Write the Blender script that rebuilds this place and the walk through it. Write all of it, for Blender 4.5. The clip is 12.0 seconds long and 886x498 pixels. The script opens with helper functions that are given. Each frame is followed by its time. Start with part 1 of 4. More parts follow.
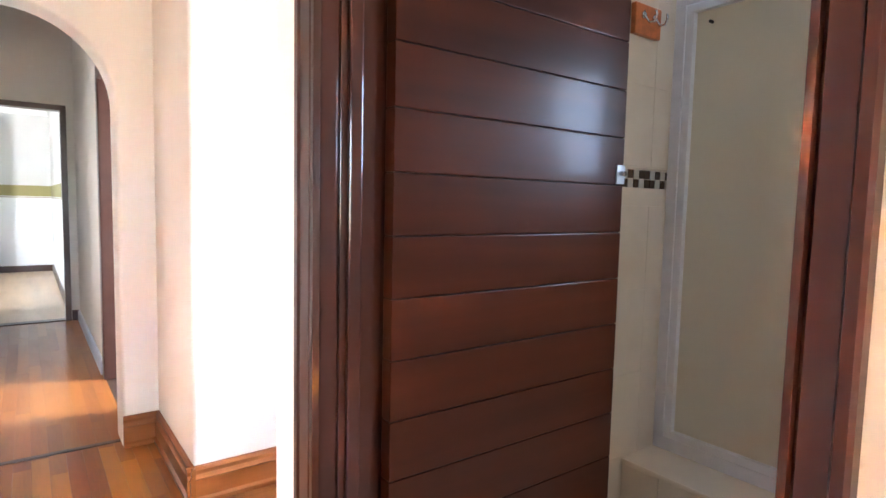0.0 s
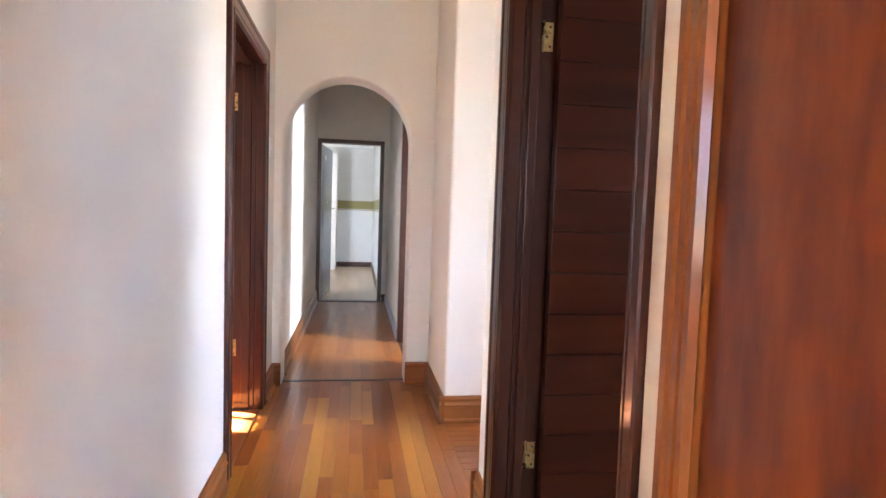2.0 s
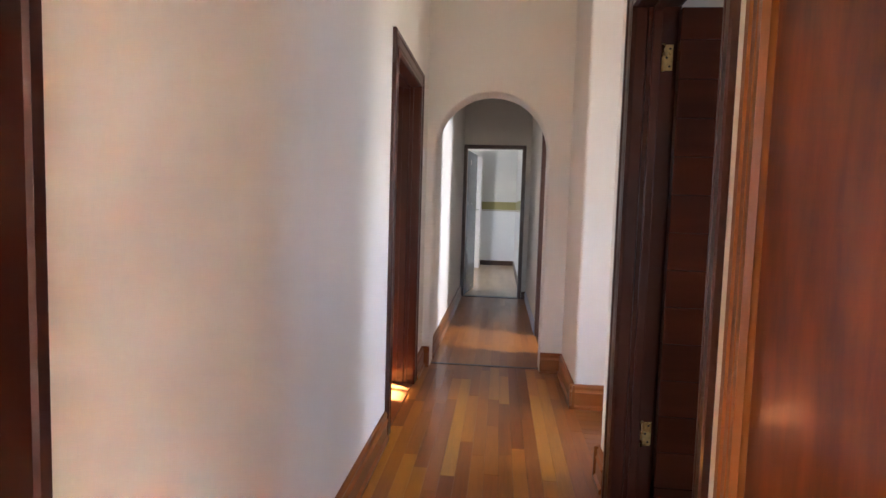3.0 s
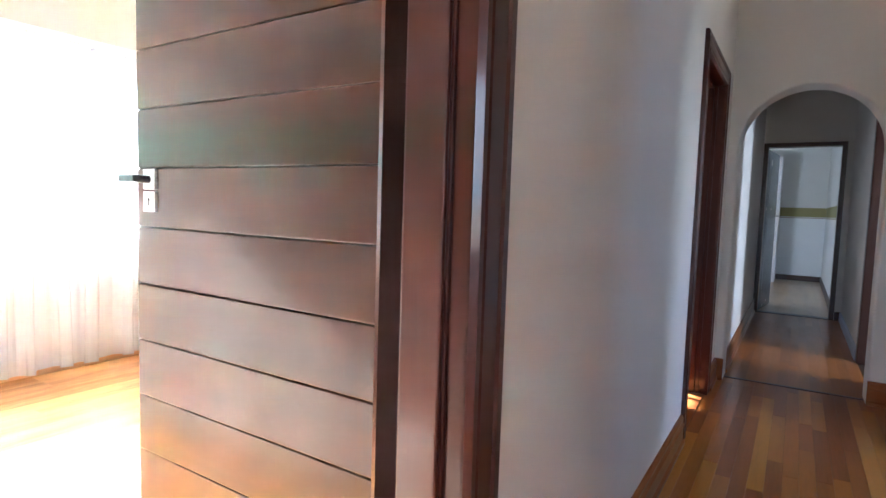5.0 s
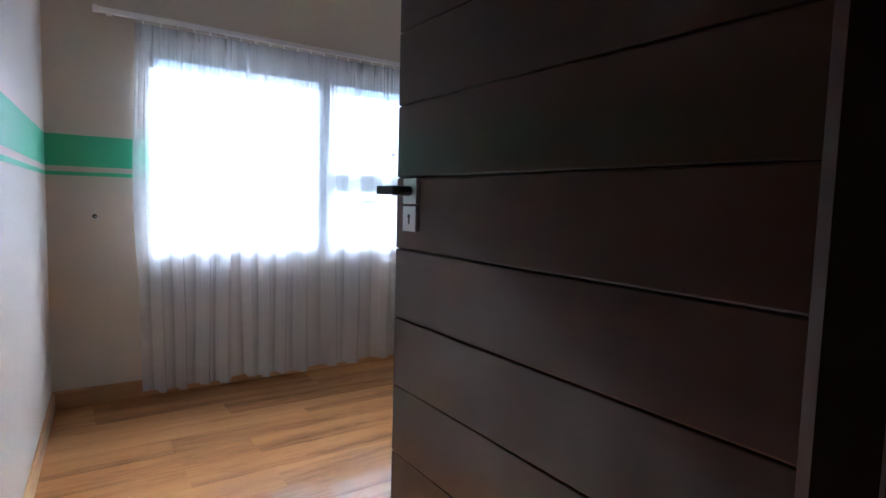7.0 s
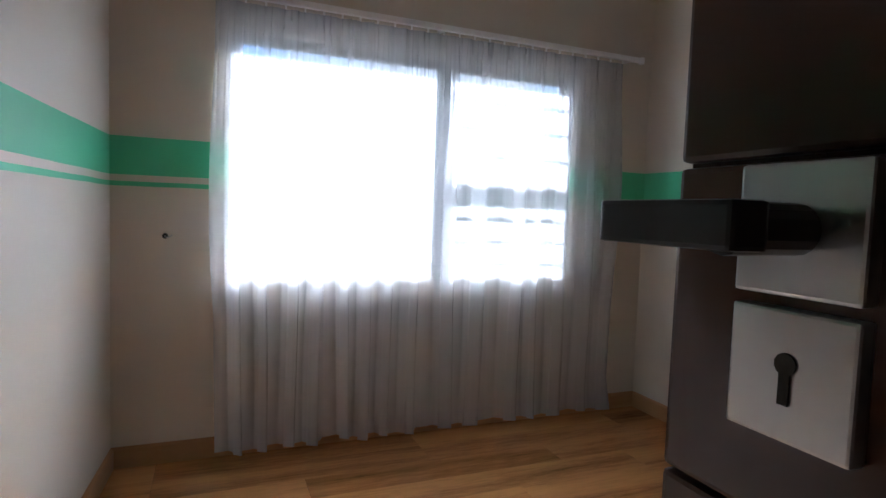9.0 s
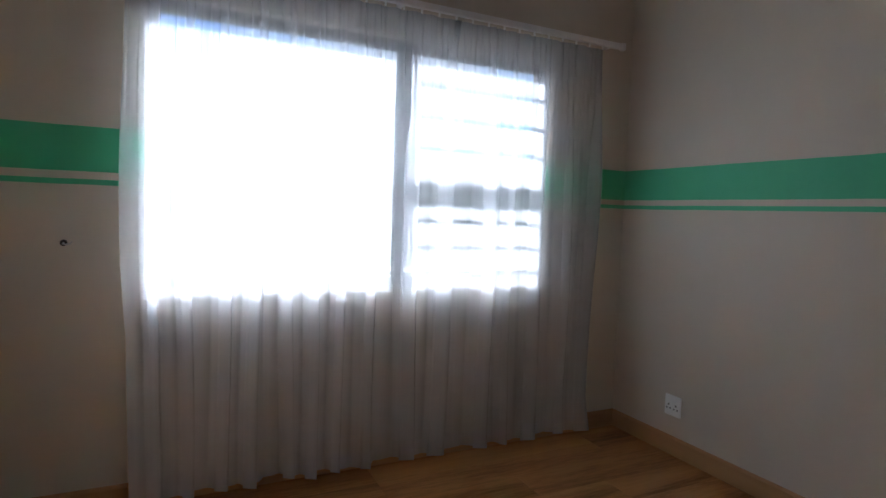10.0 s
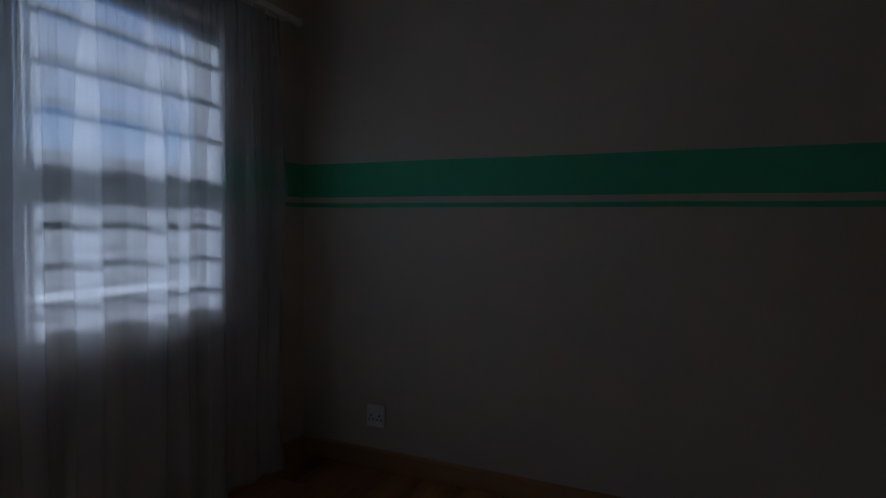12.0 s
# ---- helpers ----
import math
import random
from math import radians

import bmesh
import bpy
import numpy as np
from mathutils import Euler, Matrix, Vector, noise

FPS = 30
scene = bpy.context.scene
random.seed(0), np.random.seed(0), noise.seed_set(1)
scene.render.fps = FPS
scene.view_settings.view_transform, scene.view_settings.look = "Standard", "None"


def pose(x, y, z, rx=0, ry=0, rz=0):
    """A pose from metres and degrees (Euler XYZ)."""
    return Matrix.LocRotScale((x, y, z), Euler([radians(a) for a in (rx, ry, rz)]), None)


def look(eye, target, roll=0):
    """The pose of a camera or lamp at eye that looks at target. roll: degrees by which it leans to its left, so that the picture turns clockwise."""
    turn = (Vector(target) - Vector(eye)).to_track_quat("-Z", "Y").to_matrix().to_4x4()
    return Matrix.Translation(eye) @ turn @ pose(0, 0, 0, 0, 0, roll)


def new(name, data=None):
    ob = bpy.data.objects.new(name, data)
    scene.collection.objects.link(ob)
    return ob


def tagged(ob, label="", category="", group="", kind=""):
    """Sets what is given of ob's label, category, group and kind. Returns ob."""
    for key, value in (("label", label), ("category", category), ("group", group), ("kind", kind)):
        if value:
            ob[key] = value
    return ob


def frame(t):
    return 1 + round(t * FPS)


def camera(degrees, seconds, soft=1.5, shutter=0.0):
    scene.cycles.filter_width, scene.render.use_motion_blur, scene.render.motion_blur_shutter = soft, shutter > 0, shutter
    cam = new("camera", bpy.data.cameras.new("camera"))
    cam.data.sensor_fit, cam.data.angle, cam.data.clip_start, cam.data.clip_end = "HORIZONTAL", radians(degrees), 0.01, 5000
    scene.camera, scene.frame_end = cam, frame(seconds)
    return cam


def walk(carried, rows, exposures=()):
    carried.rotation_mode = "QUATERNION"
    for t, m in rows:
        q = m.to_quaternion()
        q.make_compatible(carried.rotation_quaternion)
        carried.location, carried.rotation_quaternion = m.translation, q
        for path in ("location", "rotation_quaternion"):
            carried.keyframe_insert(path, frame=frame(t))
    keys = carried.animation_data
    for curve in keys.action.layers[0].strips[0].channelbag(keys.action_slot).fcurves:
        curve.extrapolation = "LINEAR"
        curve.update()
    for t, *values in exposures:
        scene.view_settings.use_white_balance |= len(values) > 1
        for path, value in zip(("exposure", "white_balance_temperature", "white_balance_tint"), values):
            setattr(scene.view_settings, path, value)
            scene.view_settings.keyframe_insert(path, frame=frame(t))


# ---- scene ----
cam = camera(76.3, 12.0)

PATH = [
    (0, (0.557, 0.842, 1.252), (1.743, 2.444, 1.091), 1.3),
    (0.5, (0.498, 0.698, 1.244), (1.451, 2.451, 1.108), 1.8),
    (1, (0.52, 0.513, 1.24), (1.237, 2.375, 1.104), 1.7),
    (1.5, (0.534, 0.29, 1.244), (1.013, 2.227, 1.107), 1.8),
    (2, (0.55, 0.043, 1.231), (0.857, 2.015, 1.098), 1.9),
    (2.5, (0.578, -0.174, 1.247), (0.664, 1.82, 1.108), 1.7),
    (3, (0.575, -0.335, 1.248), (0.377, 1.649, 1.099), 1.7),
    (5, (0.455, -0.607, 1.218), (-0.602, 1.084, 1.065), 1.8),
    (5.5, (0.411, -0.565, 1.219), (-0.838, 0.99, 1.066), 1.7),
    (6, (0.351, -0.541, 1.211), (-1.027, 0.901, 1.064), 2.4),
    (6.5, (0.218, -0.462, 1.213), (-1.29, 0.841, 1.05), 1.6),
    (7, (0.038, -0.377, 1.241), (-1.604, 0.753, 1.076), 1.6),
    (7.5, (-0.129, -0.28, 1.263), (-1.872, 0.686, 1.092), 1.5),
    (7.7, (-0.207, -0.229, 1.278), (-1.976, 0.69, 1.112), 1.6),
    (9.5, (-1.021, 0.115, 1.261), (-2.873, 0.858, 1.134), 2.0),
    (10, (-1.175, 0.189, 1.273), (-2.973, 1.056, 1.145), 2.0),
    (10.5, (-1.349, 0.163, 1.268), (-2.931, 1.383, 1.16), 1.8),
    (11, (-1.571, 0.133, 1.245), (-2.860, 1.66, 1.158), 1.4),
    (11.5, (-1.719, 0.166, 1.239), (-2.758, 1.873, 1.163), 1.1),
    (12, (-1.869, 0.188, 1.242), (-2.684, 2.012, 1.162), 0.8),
]
walk(cam, [(t, look(eye, target, roll)) for t, eye, target, roll in PATH],
     exposures=[(0.0, 7.5, 6400, 14), (0.5, 7.5, 6400, 14), (1.5, 7.05, 6300, 14), (2.5, 6.35, 6500, 17), (3.0, 6.0, 6600, 17), (4.8, 5.4, 5600, 12), (5.0, 5.25, 5400, 10),
                (5.5, 3.2, 5000, 10), (6.0, 2.4, 4900, 10), (6.5, 1.95, 4900, 10), (7.0, 1.6, 4900, 10), (7.7, 1.4, 5000, 10), (9.5, 1.25, 5400, 10),
                (10.0, 0.95, 5400, 10), (10.5, -0.4, 5300, 10), (11.0, -0.98, 5150, 11), (11.5, -1.45, 5050, 11), (12.0, -1.7, 4950, 10)])

# ---- world, sun and window light ----
SUN_DIR = Vector((1.0, -0.366, -0.50)).normalized()
world = bpy.data.worlds.new("world")
scene.world = world
world.use_nodes = True
wn, wl = world.node_tree.nodes, world.node_tree.links
wn.clear()
w_out = wn.new("ShaderNodeOutputWorld")
w_bg = wn.new("ShaderNodeBackground")
w_sky = wn.new("ShaderNodeTexSky")
w_sky.sky_type = "NISHITA"
w_sky.sun_disc = False
w_sky.ozone_density = 3.0
w_sky.dust_density = 0.3
w_sky.sun_elevation = math.asin(-SUN_DIR.z)
w_sky.sun_rotation = math.atan2(-SUN_DIR.x, -SUN_DIR.y)
w_co = wn.new("ShaderNodeTexCoord")
w_map = wn.new("ShaderNodeMapping")
w_map.inputs["Scale"].default_value = (1.0, 1.0, 2.6)
w_noise = wn.new("ShaderNodeTexNoise")
w_noise.inputs["Scale"].default_value = 2.2
w_noise.inputs["Detail"].default_value = 6
w_ramp = wn.new("ShaderNodeValToRGB")
w_ramp.color_ramp.elements[0].position = 0.40
w_ramp.color_ramp.elements[1].position = 0.55
w_mix = wn.new("ShaderNodeMix")
w_mix.data_type = "RGBA"
w_mix.inputs["B"].default_value = (6.6, 7.1, 7.8, 1)
wl.new(w_co.outputs["Generated"], w_map.inputs["Vector"])
wl.new(w_map.outputs["Vector"], w_noise.inputs["Vector"])
wl.new(w_noise.outputs["Fac"], w_ramp.inputs["Fac"])
wl.new(w_ramp.outputs["Color"], w_mix.inputs["Factor"])
w_tint = wn.new("ShaderNodeMix")
w_tint.data_type, w_tint.blend_type = "RGBA", "MULTIPLY"
w_tint.inputs["Factor"].default_value = 1.0
w_tint.inputs["B"].default_value = (0.42, 0.72, 1.06, 1)
wl.new(w_sky.outputs["Color"], w_tint.inputs["A"])
wl.new(w_tint.outputs["Result"], w_mix.inputs["A"])
wl.new(w_mix.outputs["Result"], w_bg.inputs["Color"])
wl.new(w_bg.outputs["Background"], w_out.inputs["Surface"])
w_bg.inputs["Strength"].default_value = 0.056

sun = new("sun", bpy.data.lights.new("sun", "SUN"))
sun.data.energy = 5.5
sun.data.angle = radians(0.6)
sun.data.color = (1.0, 0.95, 0.88)
sun.matrix_world = look(Vector((0, 0, 5)) - SUN_DIR * 5, (0, 0, 5))


def window_light(name, place, target, width, height, watts, color=(0.88, 0.94, 1.0)):
    """An area lamp standing in for the light through one opening."""
    lamp = new(name, bpy.data.lights.new(name, "AREA"))
    lamp.data.shape, lamp.data.size, lamp.data.size_y = "RECTANGLE", width, height
    lamp.data.energy, lamp.data.color = watts, color
    lamp.matrix_world = look(place, target)
    return lamp


window_light("sky_side_passage", (3.38, 2.75, 1.5), (0, 2.75, 1.3), 0.85, 1.5, 0.013, (0.80, 0.89, 1.0))
window_light("sky_west_room", (-3.84, 4.75, 1.42), (0, 3.2, 1.0), 0.4, 0.9, 0.6)
# added fill for the far room, from an unseen opening clear of the sun
window_light("fill_far_room", (-1.45, 7.66, 1.45), (-0.9, 12.0, 1.3), 0.7, 0.7, 0.8, (0.80, 0.90, 1.0))
# added fill through the east doorway, to brighten the inner passage
window_light("fill_east_room", (3.38, 4.27, 1.5), (0.0, 5.8, 1.2), 0.45, 1.1, 2.4, (0.86, 0.92, 1.0))
window_light("sky_bathroom", (3.39, 0.88, 1.75), (1.2, 1.2, 1.2), 0.7, 0.6, 0.28, (0.62, 0.79, 1.0))
# added warm fill from the unseen south end, to brighten the hall
window_light("fill_hall_south", (0.55, -2.38, 1.5), (0.55, 0, 1.3), 0.8, 1.2, 0.009, (1.0, 0.80, 0.66))

# ---- materials ----


class Nodes:
    """A principled material and short ways to feed it."""

    def __init__(self, name):
        self.m = bpy.data.materials.new(name)
        self.m.use_nodes = True
        self.t = self.m.node_tree
        self.p = self.t.nodes["Principled BSDF"]
        self.co = self.t.nodes.new("ShaderNodeTexCoord")

    def link(self, a, b):
        self.t.links.new(a, b)

    def mapping(self, scale=(1, 1, 1), source="Object", spin=False):
        n = self.t.nodes.new("ShaderNodeMapping")
        n.inputs["Scale"].default_value = scale
        self.link(self.co.outputs[source], n.inputs["Vector"])
        if spin:
            info = self.t.nodes.new("ShaderNodeObjectInfo")
            add = self.t.nodes.new("ShaderNodeVectorMath")
            add.operation = "SCALE"
            add.inputs[0].default_value = (17.0, 9.0, 23.0)
            self.link(info.outputs["Random"], add.inputs["Scale"])
            self.link(add.outputs[0], n.inputs["Location"])
        return n.outputs[0]

    def noise(self, vector, scale, detail=4.0, distortion=0.0, rough=0.5):
        n = self.t.nodes.new("ShaderNodeTexNoise")
        n.inputs["Scale"].default_value = scale
        n.inputs["Detail"].default_value = detail
        n.inputs["Distortion"].default_value = distortion
        n.inputs["Roughness"].default_value = rough
        self.link(vector, n.inputs["Vector"])
        return n.outputs["Fac"]

    def ramp(self, fac, stops):
        n = self.t.nodes.new("ShaderNodeValToRGB")
        e = n.color_ramp.elements
        while len(e) < len(stops):
            e.new(0.5)
        for el, (pos, col) in zip(e, stops):
            el.position = pos
            el.color = (*col, 1) if isinstance(col, tuple) else (col, col, col, 1)
        self.link(fac, n.inputs["Fac"])
        return n.outputs["Color"]

    def mix(self, fac, a, b, blend="MIX"):
        n = self.t.nodes.new("ShaderNodeMix")
        n.data_type, n.blend_type = "RGBA", blend
        for key, v in (("Factor", fac), ("A", a), ("B", b)):
            socket = [s for s in n.inputs if s.name == key and (s.type == "VALUE" if key == "Factor" else s.type == "RGBA")][0]
            if isinstance(v, (int, float)):
                socket.default_value = v
            elif isinstance(v, tuple):
                socket.default_value = (*v, 1)
            else:
                self.link(v, socket)
        return [s for s in n.outputs if s.type == "RGBA"][0]

    def math(self, op, a, b=0.0, c=0.0):
        n = self.t.nodes.new("ShaderNodeMath")
        n.operation = op
        for k, v in enumerate((a, b, c)):
            if isinstance(v, (int, float)):
                n.inputs[k].default_value = v
            else:
                self.link(v, n.inputs[k])
        return n.outputs[0]

    def bump(self, height, strength=0.1, distance=0.002):
        n = self.t.nodes.new("ShaderNodeBump")
        n.inputs["Strength"].default_value = strength
        n.inputs["Distance"].default_value = distance
        self.link(height, n.inputs["Height"])
        self.link(n.outputs[0], self.p.inputs["Normal"])

    def set(self, **kw):
        for key, v in kw.items():
            socket = self.p.inputs[key.replace("_", " ")]
            if isinstance(v, (int, float)):
                socket.default_value = v
            elif isinstance(v, tuple):
                socket.default_value = (*v, 1)
            else:
                self.link(v, socket)
        return self


def plaster(name, base, dark, scale=1.0):
    n = Nodes(name)
    v = n.mapping()
    big = n.noise(v, 1.3 * scale, 3)
    fine = n.noise(v, 60, 4)
    col = n.mix(n.ramp(big, [(0.35, 0.0), (0.7, 1.0)]), dark, base)
    n.set(Base_Color=col, Roughness=0.62)
    n.bump(n.math("ADD", fine, n.math("MULTIPLY", n.noise(v, 7, 3), 2.0)), 0.25, 0.0015)
    return n


def banded_plaster(name, base, dark, bands):
    """Painted plaster with level painted bands: rows of low, high, colour."""
    n = plaster(name, base, dark)
    col = n.p.inputs["Base Color"].links[0].from_socket
    sep = n.t.nodes.new("ShaderNodeSeparateXYZ")
    n.link(n.co.outputs["Object"], sep.inputs[0])
    v = n.mapping()
    z = n.math("ADD", sep.outputs["Z"], n.math("MULTIPLY", n.math("SUBTRACT", n.noise(v, 4, 3), 0.5), 0.006))
    for low, high, paint in bands:
        inside = n.math("MULTIPLY", n.math("GREATER_THAN", z, low), n.math("LESS_THAN", z, high))
        col = n.mix(inside, col, paint)
    n.set(Base_Color=col)
    return n.m


def wood(name, light, dark, grain_axis="z", rough=0.22, grain=1.0, coat=0.5, bump=0.06, contrast=0.25, figure=1.0, shine=0.14, coat_rough=0.2, stretch=0.9):
    """Varnished wood: long grain, broad figure, small pores; each piece a little different."""
    n = Nodes(name)
    s = {"x": (stretch, 12, 12), "y": (12, stretch, 12), "z": (12, 12, stretch)}[grain_axis]
    v = n.mapping(s, spin=True)
    broad = n.noise(v, 0.8 * figure, 5, 0.3)
    fine = n.noise(v, 7.0 * grain, 6, 0.1, 0.65)
    fac = n.math("ADD", n.math("MULTIPLY", broad, 0.88), n.math("MULTIPLY", fine, 0.12))
    col = n.ramp(fac, [(0.5 - contrast, dark), (0.5, tuple((a + b) / 2 for a, b in zip(light, dark))), (0.5 + contrast, light)])
    info = n.t.nodes.new("ShaderNodeObjectInfo")
    tone = n.math("ADD", n.math("MULTIPLY", info.outputs["Random"], 0.25), 0.87)
    hue = n.t.nodes.new("ShaderNodeHueSaturation")
    n.link(col, hue.inputs["Color"])
    n.link(tone, hue.inputs["Value"])
    smudge = n.noise(n.mapping(), 3.0, 4)
    r = n.math("ADD", n.math("MULTIPLY", smudge, 0.12), max(0.28, rough - 0.04))
    n.set(Base_Color=hue.outputs[0], Roughness=r, Coat_Weight=coat, Coat_Roughness=coat_rough, Specular_IOR_Level=shine)
    n.bump(n.noise(n.mapping(), 6, 1), bump, 0.002)
    return n.m


def floor_wood(name, tones, grain_axis, rough, spread=0.5, knots=1.0):
    """Floor boards whose tone changes from board to board."""
    n = Nodes(name)
    s = {"x": (0.8, 9, 9), "y": (9, 0.8, 9)}[grain_axis]
    v = n.mapping(s, spin=True)
    broad = n.noise(v, 0.9 * knots, 5, 0.45)
    fine = n.noise(v, 9, 6, 0.1, 0.7)
    info = n.t.nodes.new("ShaderNodeObjectInfo")
    board = n.ramp(info.outputs["Random"], tones)
    shade = n.ramp(n.math("ADD", n.math("MULTIPLY", broad, 0.65), n.math("MULTIPLY", fine, 0.35)),
                   [(0.3, 1.0 - spread), (0.52, 1.0), (0.72, 1.0 + spread * 0.35)])
    col = n.mix(1.0, board, shade, "MULTIPLY")
    wear = n.noise(n.mapping(source="Object"), 2.2, 4)
    n.set(Base_Color=col, Roughness=n.math("ADD", n.math("MULTIPLY", wear, 0.16), rough - 0.07), Coat_Weight=0.1 if rough < 0.2 else 0.3, Specular_IOR_Level=0.25, Coat_Roughness=rough * 0.6 if rough < 0.2 else 0.2)
    n.bump(n.noise(n.mapping(), 8, 1), 0.03, 0.001)
    return n.m


def plain(name, col, rough=0.5, metal=0.0, vary=0.08, scale=20, bump=0.05, **kw):
    n = Nodes(name)
    v = n.mapping()
    f = n.noise(v, scale, 4)
    lo = tuple(c * (1 - vary) for c in col)
    hi = tuple(min(1, c * (1 + vary)) for c in col)
    n.set(Base_Color=n.ramp(f, [(0.35, lo), (0.65, hi)]), Metallic=metal,
          Roughness=n.math("ADD", n.math("MULTIPLY", n.noise(v, scale / 3, 3), 0.12), max(0.02, rough - 0.06)), **kw)
    if bump:
        n.bump(f, bump, 0.0006)
    return n.m


M_HALL = plaster("hall_plaster", (0.80, 0.77, 0.72), (0.75, 0.72, 0.66)).m
M_BEIGE = banded_plaster("bedroom_plaster", (0.56, 0.50, 0.42), (0.52, 0.46, 0.385),
                         [(1.386, 1.562, (0.085, 0.45, 0.235)), (1.334, 1.356, (0.085, 0.45, 0.235))])
M_OLIVE = banded_plaster("far_room_plaster", (0.66, 0.66, 0.64), (0.62, 0.62, 0.60),
                         [(0.0, 1.19, (0.78, 0.80, 0.82)), (1.22, 1.39, (0.26, 0.235, 0.085)), (1.195, 1.205, (0.25, 0.17, 0.12))])
M_CEIL = plaster("ceiling_plaster", (0.82, 0.81, 0.79), (0.79, 0.78, 0.76)).m
M_MAHOG = wood("mahogany_plank", (0.088, 0.021, 0.008), (0.044, 0.011, 0.005), "x", 0.30, coat=0.085, shine=0.12, bump=0.03, coat_rough=0.12)
M_MAHOG_NEW = wood("glossy_mahogany_plank", (0.052, 0.017, 0.009), (0.026, 0.009, 0.005), "x", 0.30, coat=0.45, shine=0.18, bump=0.04, coat_rough=0.14)
M_MAHOG_Z = wood("mahogany_frame", (0.062, 0.015, 0.007), (0.032, 0.008, 0.005), "z", 0.28, coat=0.5, shine=0.2, bump=0.03, coat_rough=0.10)
M_MAHOG_E = wood("mahogany_dark_core", (0.03, 0.008, 0.004), (0.015, 0.004, 0.002), "z", 0.4, coat=0.1)
M_VENEER = wood("orange_mahogany_veneer", (0.155, 0.038, 0.009), (0.062, 0.013, 0.004), "z", 0.30, coat=0.22, figure=1.7, contrast=0.16, stretch=2.4, coat_rough=0.12)
M_TRIM = wood("orange_varnished_trim", (0.26, 0.085, 0.018), (0.15, 0.044, 0.010), "z", 0.3, coat=0.3, coat_rough=0.12)
M_SKIRT_Y = wood("varnished_skirting_long", (0.30, 0.105, 0.026), (0.17, 0.05, 0.014), "y", 0.32)
M_SKIRT_X = wood("varnished_skirting_cross", (0.30, 0.105, 0.026), (0.17, 0.05, 0.014), "x", 0.32)
M_OAK_Y = wood("oak_skirting_long", (0.42, 0.24, 0.11), (0.30, 0.16, 0.07), "y", 0.4, coat=0.1)
M_OAK_X = wood("oak_skirting_cross", (0.42, 0.24, 0.11), (0.30, 0.16, 0.07), "x", 0.4, coat=0.1)
M_HFLOOR = floor_wood("hall_strip_floor", [(0.0, (0.24, 0.064, 0.010)), (0.35, (0.32, 0.098, 0.014)), (0.65, (0.38, 0.13, 0.018)), (0.88, (0.44, 0.175, 0.024)), (1.0, (0.50, 0.225, 0.032))], "y", 0.31, 0.35)
M_LAM = floor_wood("bedroom_laminate", [(0.0, (0.33, 0.145, 0.047)), (1.0, (0.42, 0.195, 0.068))], "y", 0.10, 0.72, 0.9)
M_PALEFLOOR = floor_wood("far_room_floor", [(0.0, (0.50, 0.34, 0.20)), (1.0, (0.56, 0.40, 0.25))], "y", 0.3, 0.3)
M_GAP = plain("dark_floor_joint", (0.035, 0.016, 0.008), 0.8)
# near-black matte colour that stands in for shade at the bedroom door's hinges
M_HINGE_SHADE = plain("painted_hinge_shade", (0.010, 0.004, 0.003), 0.9, Specular_IOR_Level=0.05)
M_CHROME = plain("chrome", (0.62, 0.63, 0.65), 0.12, 1.0, 0.03)
M_SATIN = plain("satin_nickel", (0.40, 0.40, 0.41), 0.3, 1.0, 0.05)
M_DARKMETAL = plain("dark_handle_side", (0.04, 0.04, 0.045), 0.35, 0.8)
M_BRASS = plain("worn_brass", (0.60, 0.44, 0.20), 0.28, 1.0, 0.15, 60)
M_WHITEP = plain("white_plastic", (0.80, 0.80, 0.79), 0.3, 0, 0.02)
M_WHITEMETAL = plain("white_powder_coat", (0.74, 0.73, 0.74), 0.35, 0, 0.03)
M_BLACK = plain("black_hole", (0.01, 0.01, 0.01), 0.8)
M_FRAME = plain("bronze_window_frame", (0.055, 0.06, 0.07), 0.4, 0.3)
M_BAR = plain("grey_security_bar", (0.10, 0.11, 0.12), 0.5, 0.3)
M_TILE = plain("cream_wall_tile", (0.72, 0.61, 0.48), 0.16, 0, 0.03, 8, 0.03)
M_GROUT = plain("tile_grout", (0.66, 0.56, 0.44), 0.8)
M_ORANGEWOOD = plain("orange_hook_board", (0.55, 0.14, 0.03), 0.35, 0, 0.15, 40)
M_MOS_D = plain("dark_mosaic", (0.06, 0.035, 0.02), 0.15)
M_MOS_L = plain("pale_mosaic", (0.52, 0.47, 0.40), 0.15)
M_GREYDOOR = plain("pale_blue_grey_door_paint", (0.27, 0.32, 0.38), 0.25)
# the bluish light on the passage skirting is put into this base colour
M_BLUELIT_SKIRT = plain("skirting_painted_blue_light", (0.45, 0.52, 0.66), 0.3)
M_STEELFRAME = plain("dark_brown_frame_paint", (0.05, 0.020, 0.014), 0.35)
M_CLAY = plain("exterior_render", (0.70, 0.67, 0.62), 0.8, 0, 0.1, 5)
M_GROUND = plain("dry_ground", (0.22, 0.19, 0.13), 0.95, 0, 0.3, 0.8)
M_BUSH = plain("hazy_foliage", (0.07, 0.10, 0.055), 0.9, 0, 0.4, 1.5)


def glass(name, rough=0.0, tint=(0.95, 0.97, 0.97)):
    n = Nodes(name)
    n.set(Base_Color=tint, Roughness=rough, Transmission_Weight=1.0, IOR=1.45)
    return n.m


M_GLASS = glass("window_glass")
frost = Nodes("frosted_shower_glass")
fv = frost.mapping()
frost.set(Base_Color=(0.62, 0.55, 0.43), Roughness=0.45, Transmission_Weight=0.35, IOR=1.3)
frost.bump(frost.noise(fv, 120, 2), 0.3, 0.001)
M_FROST = frost.m
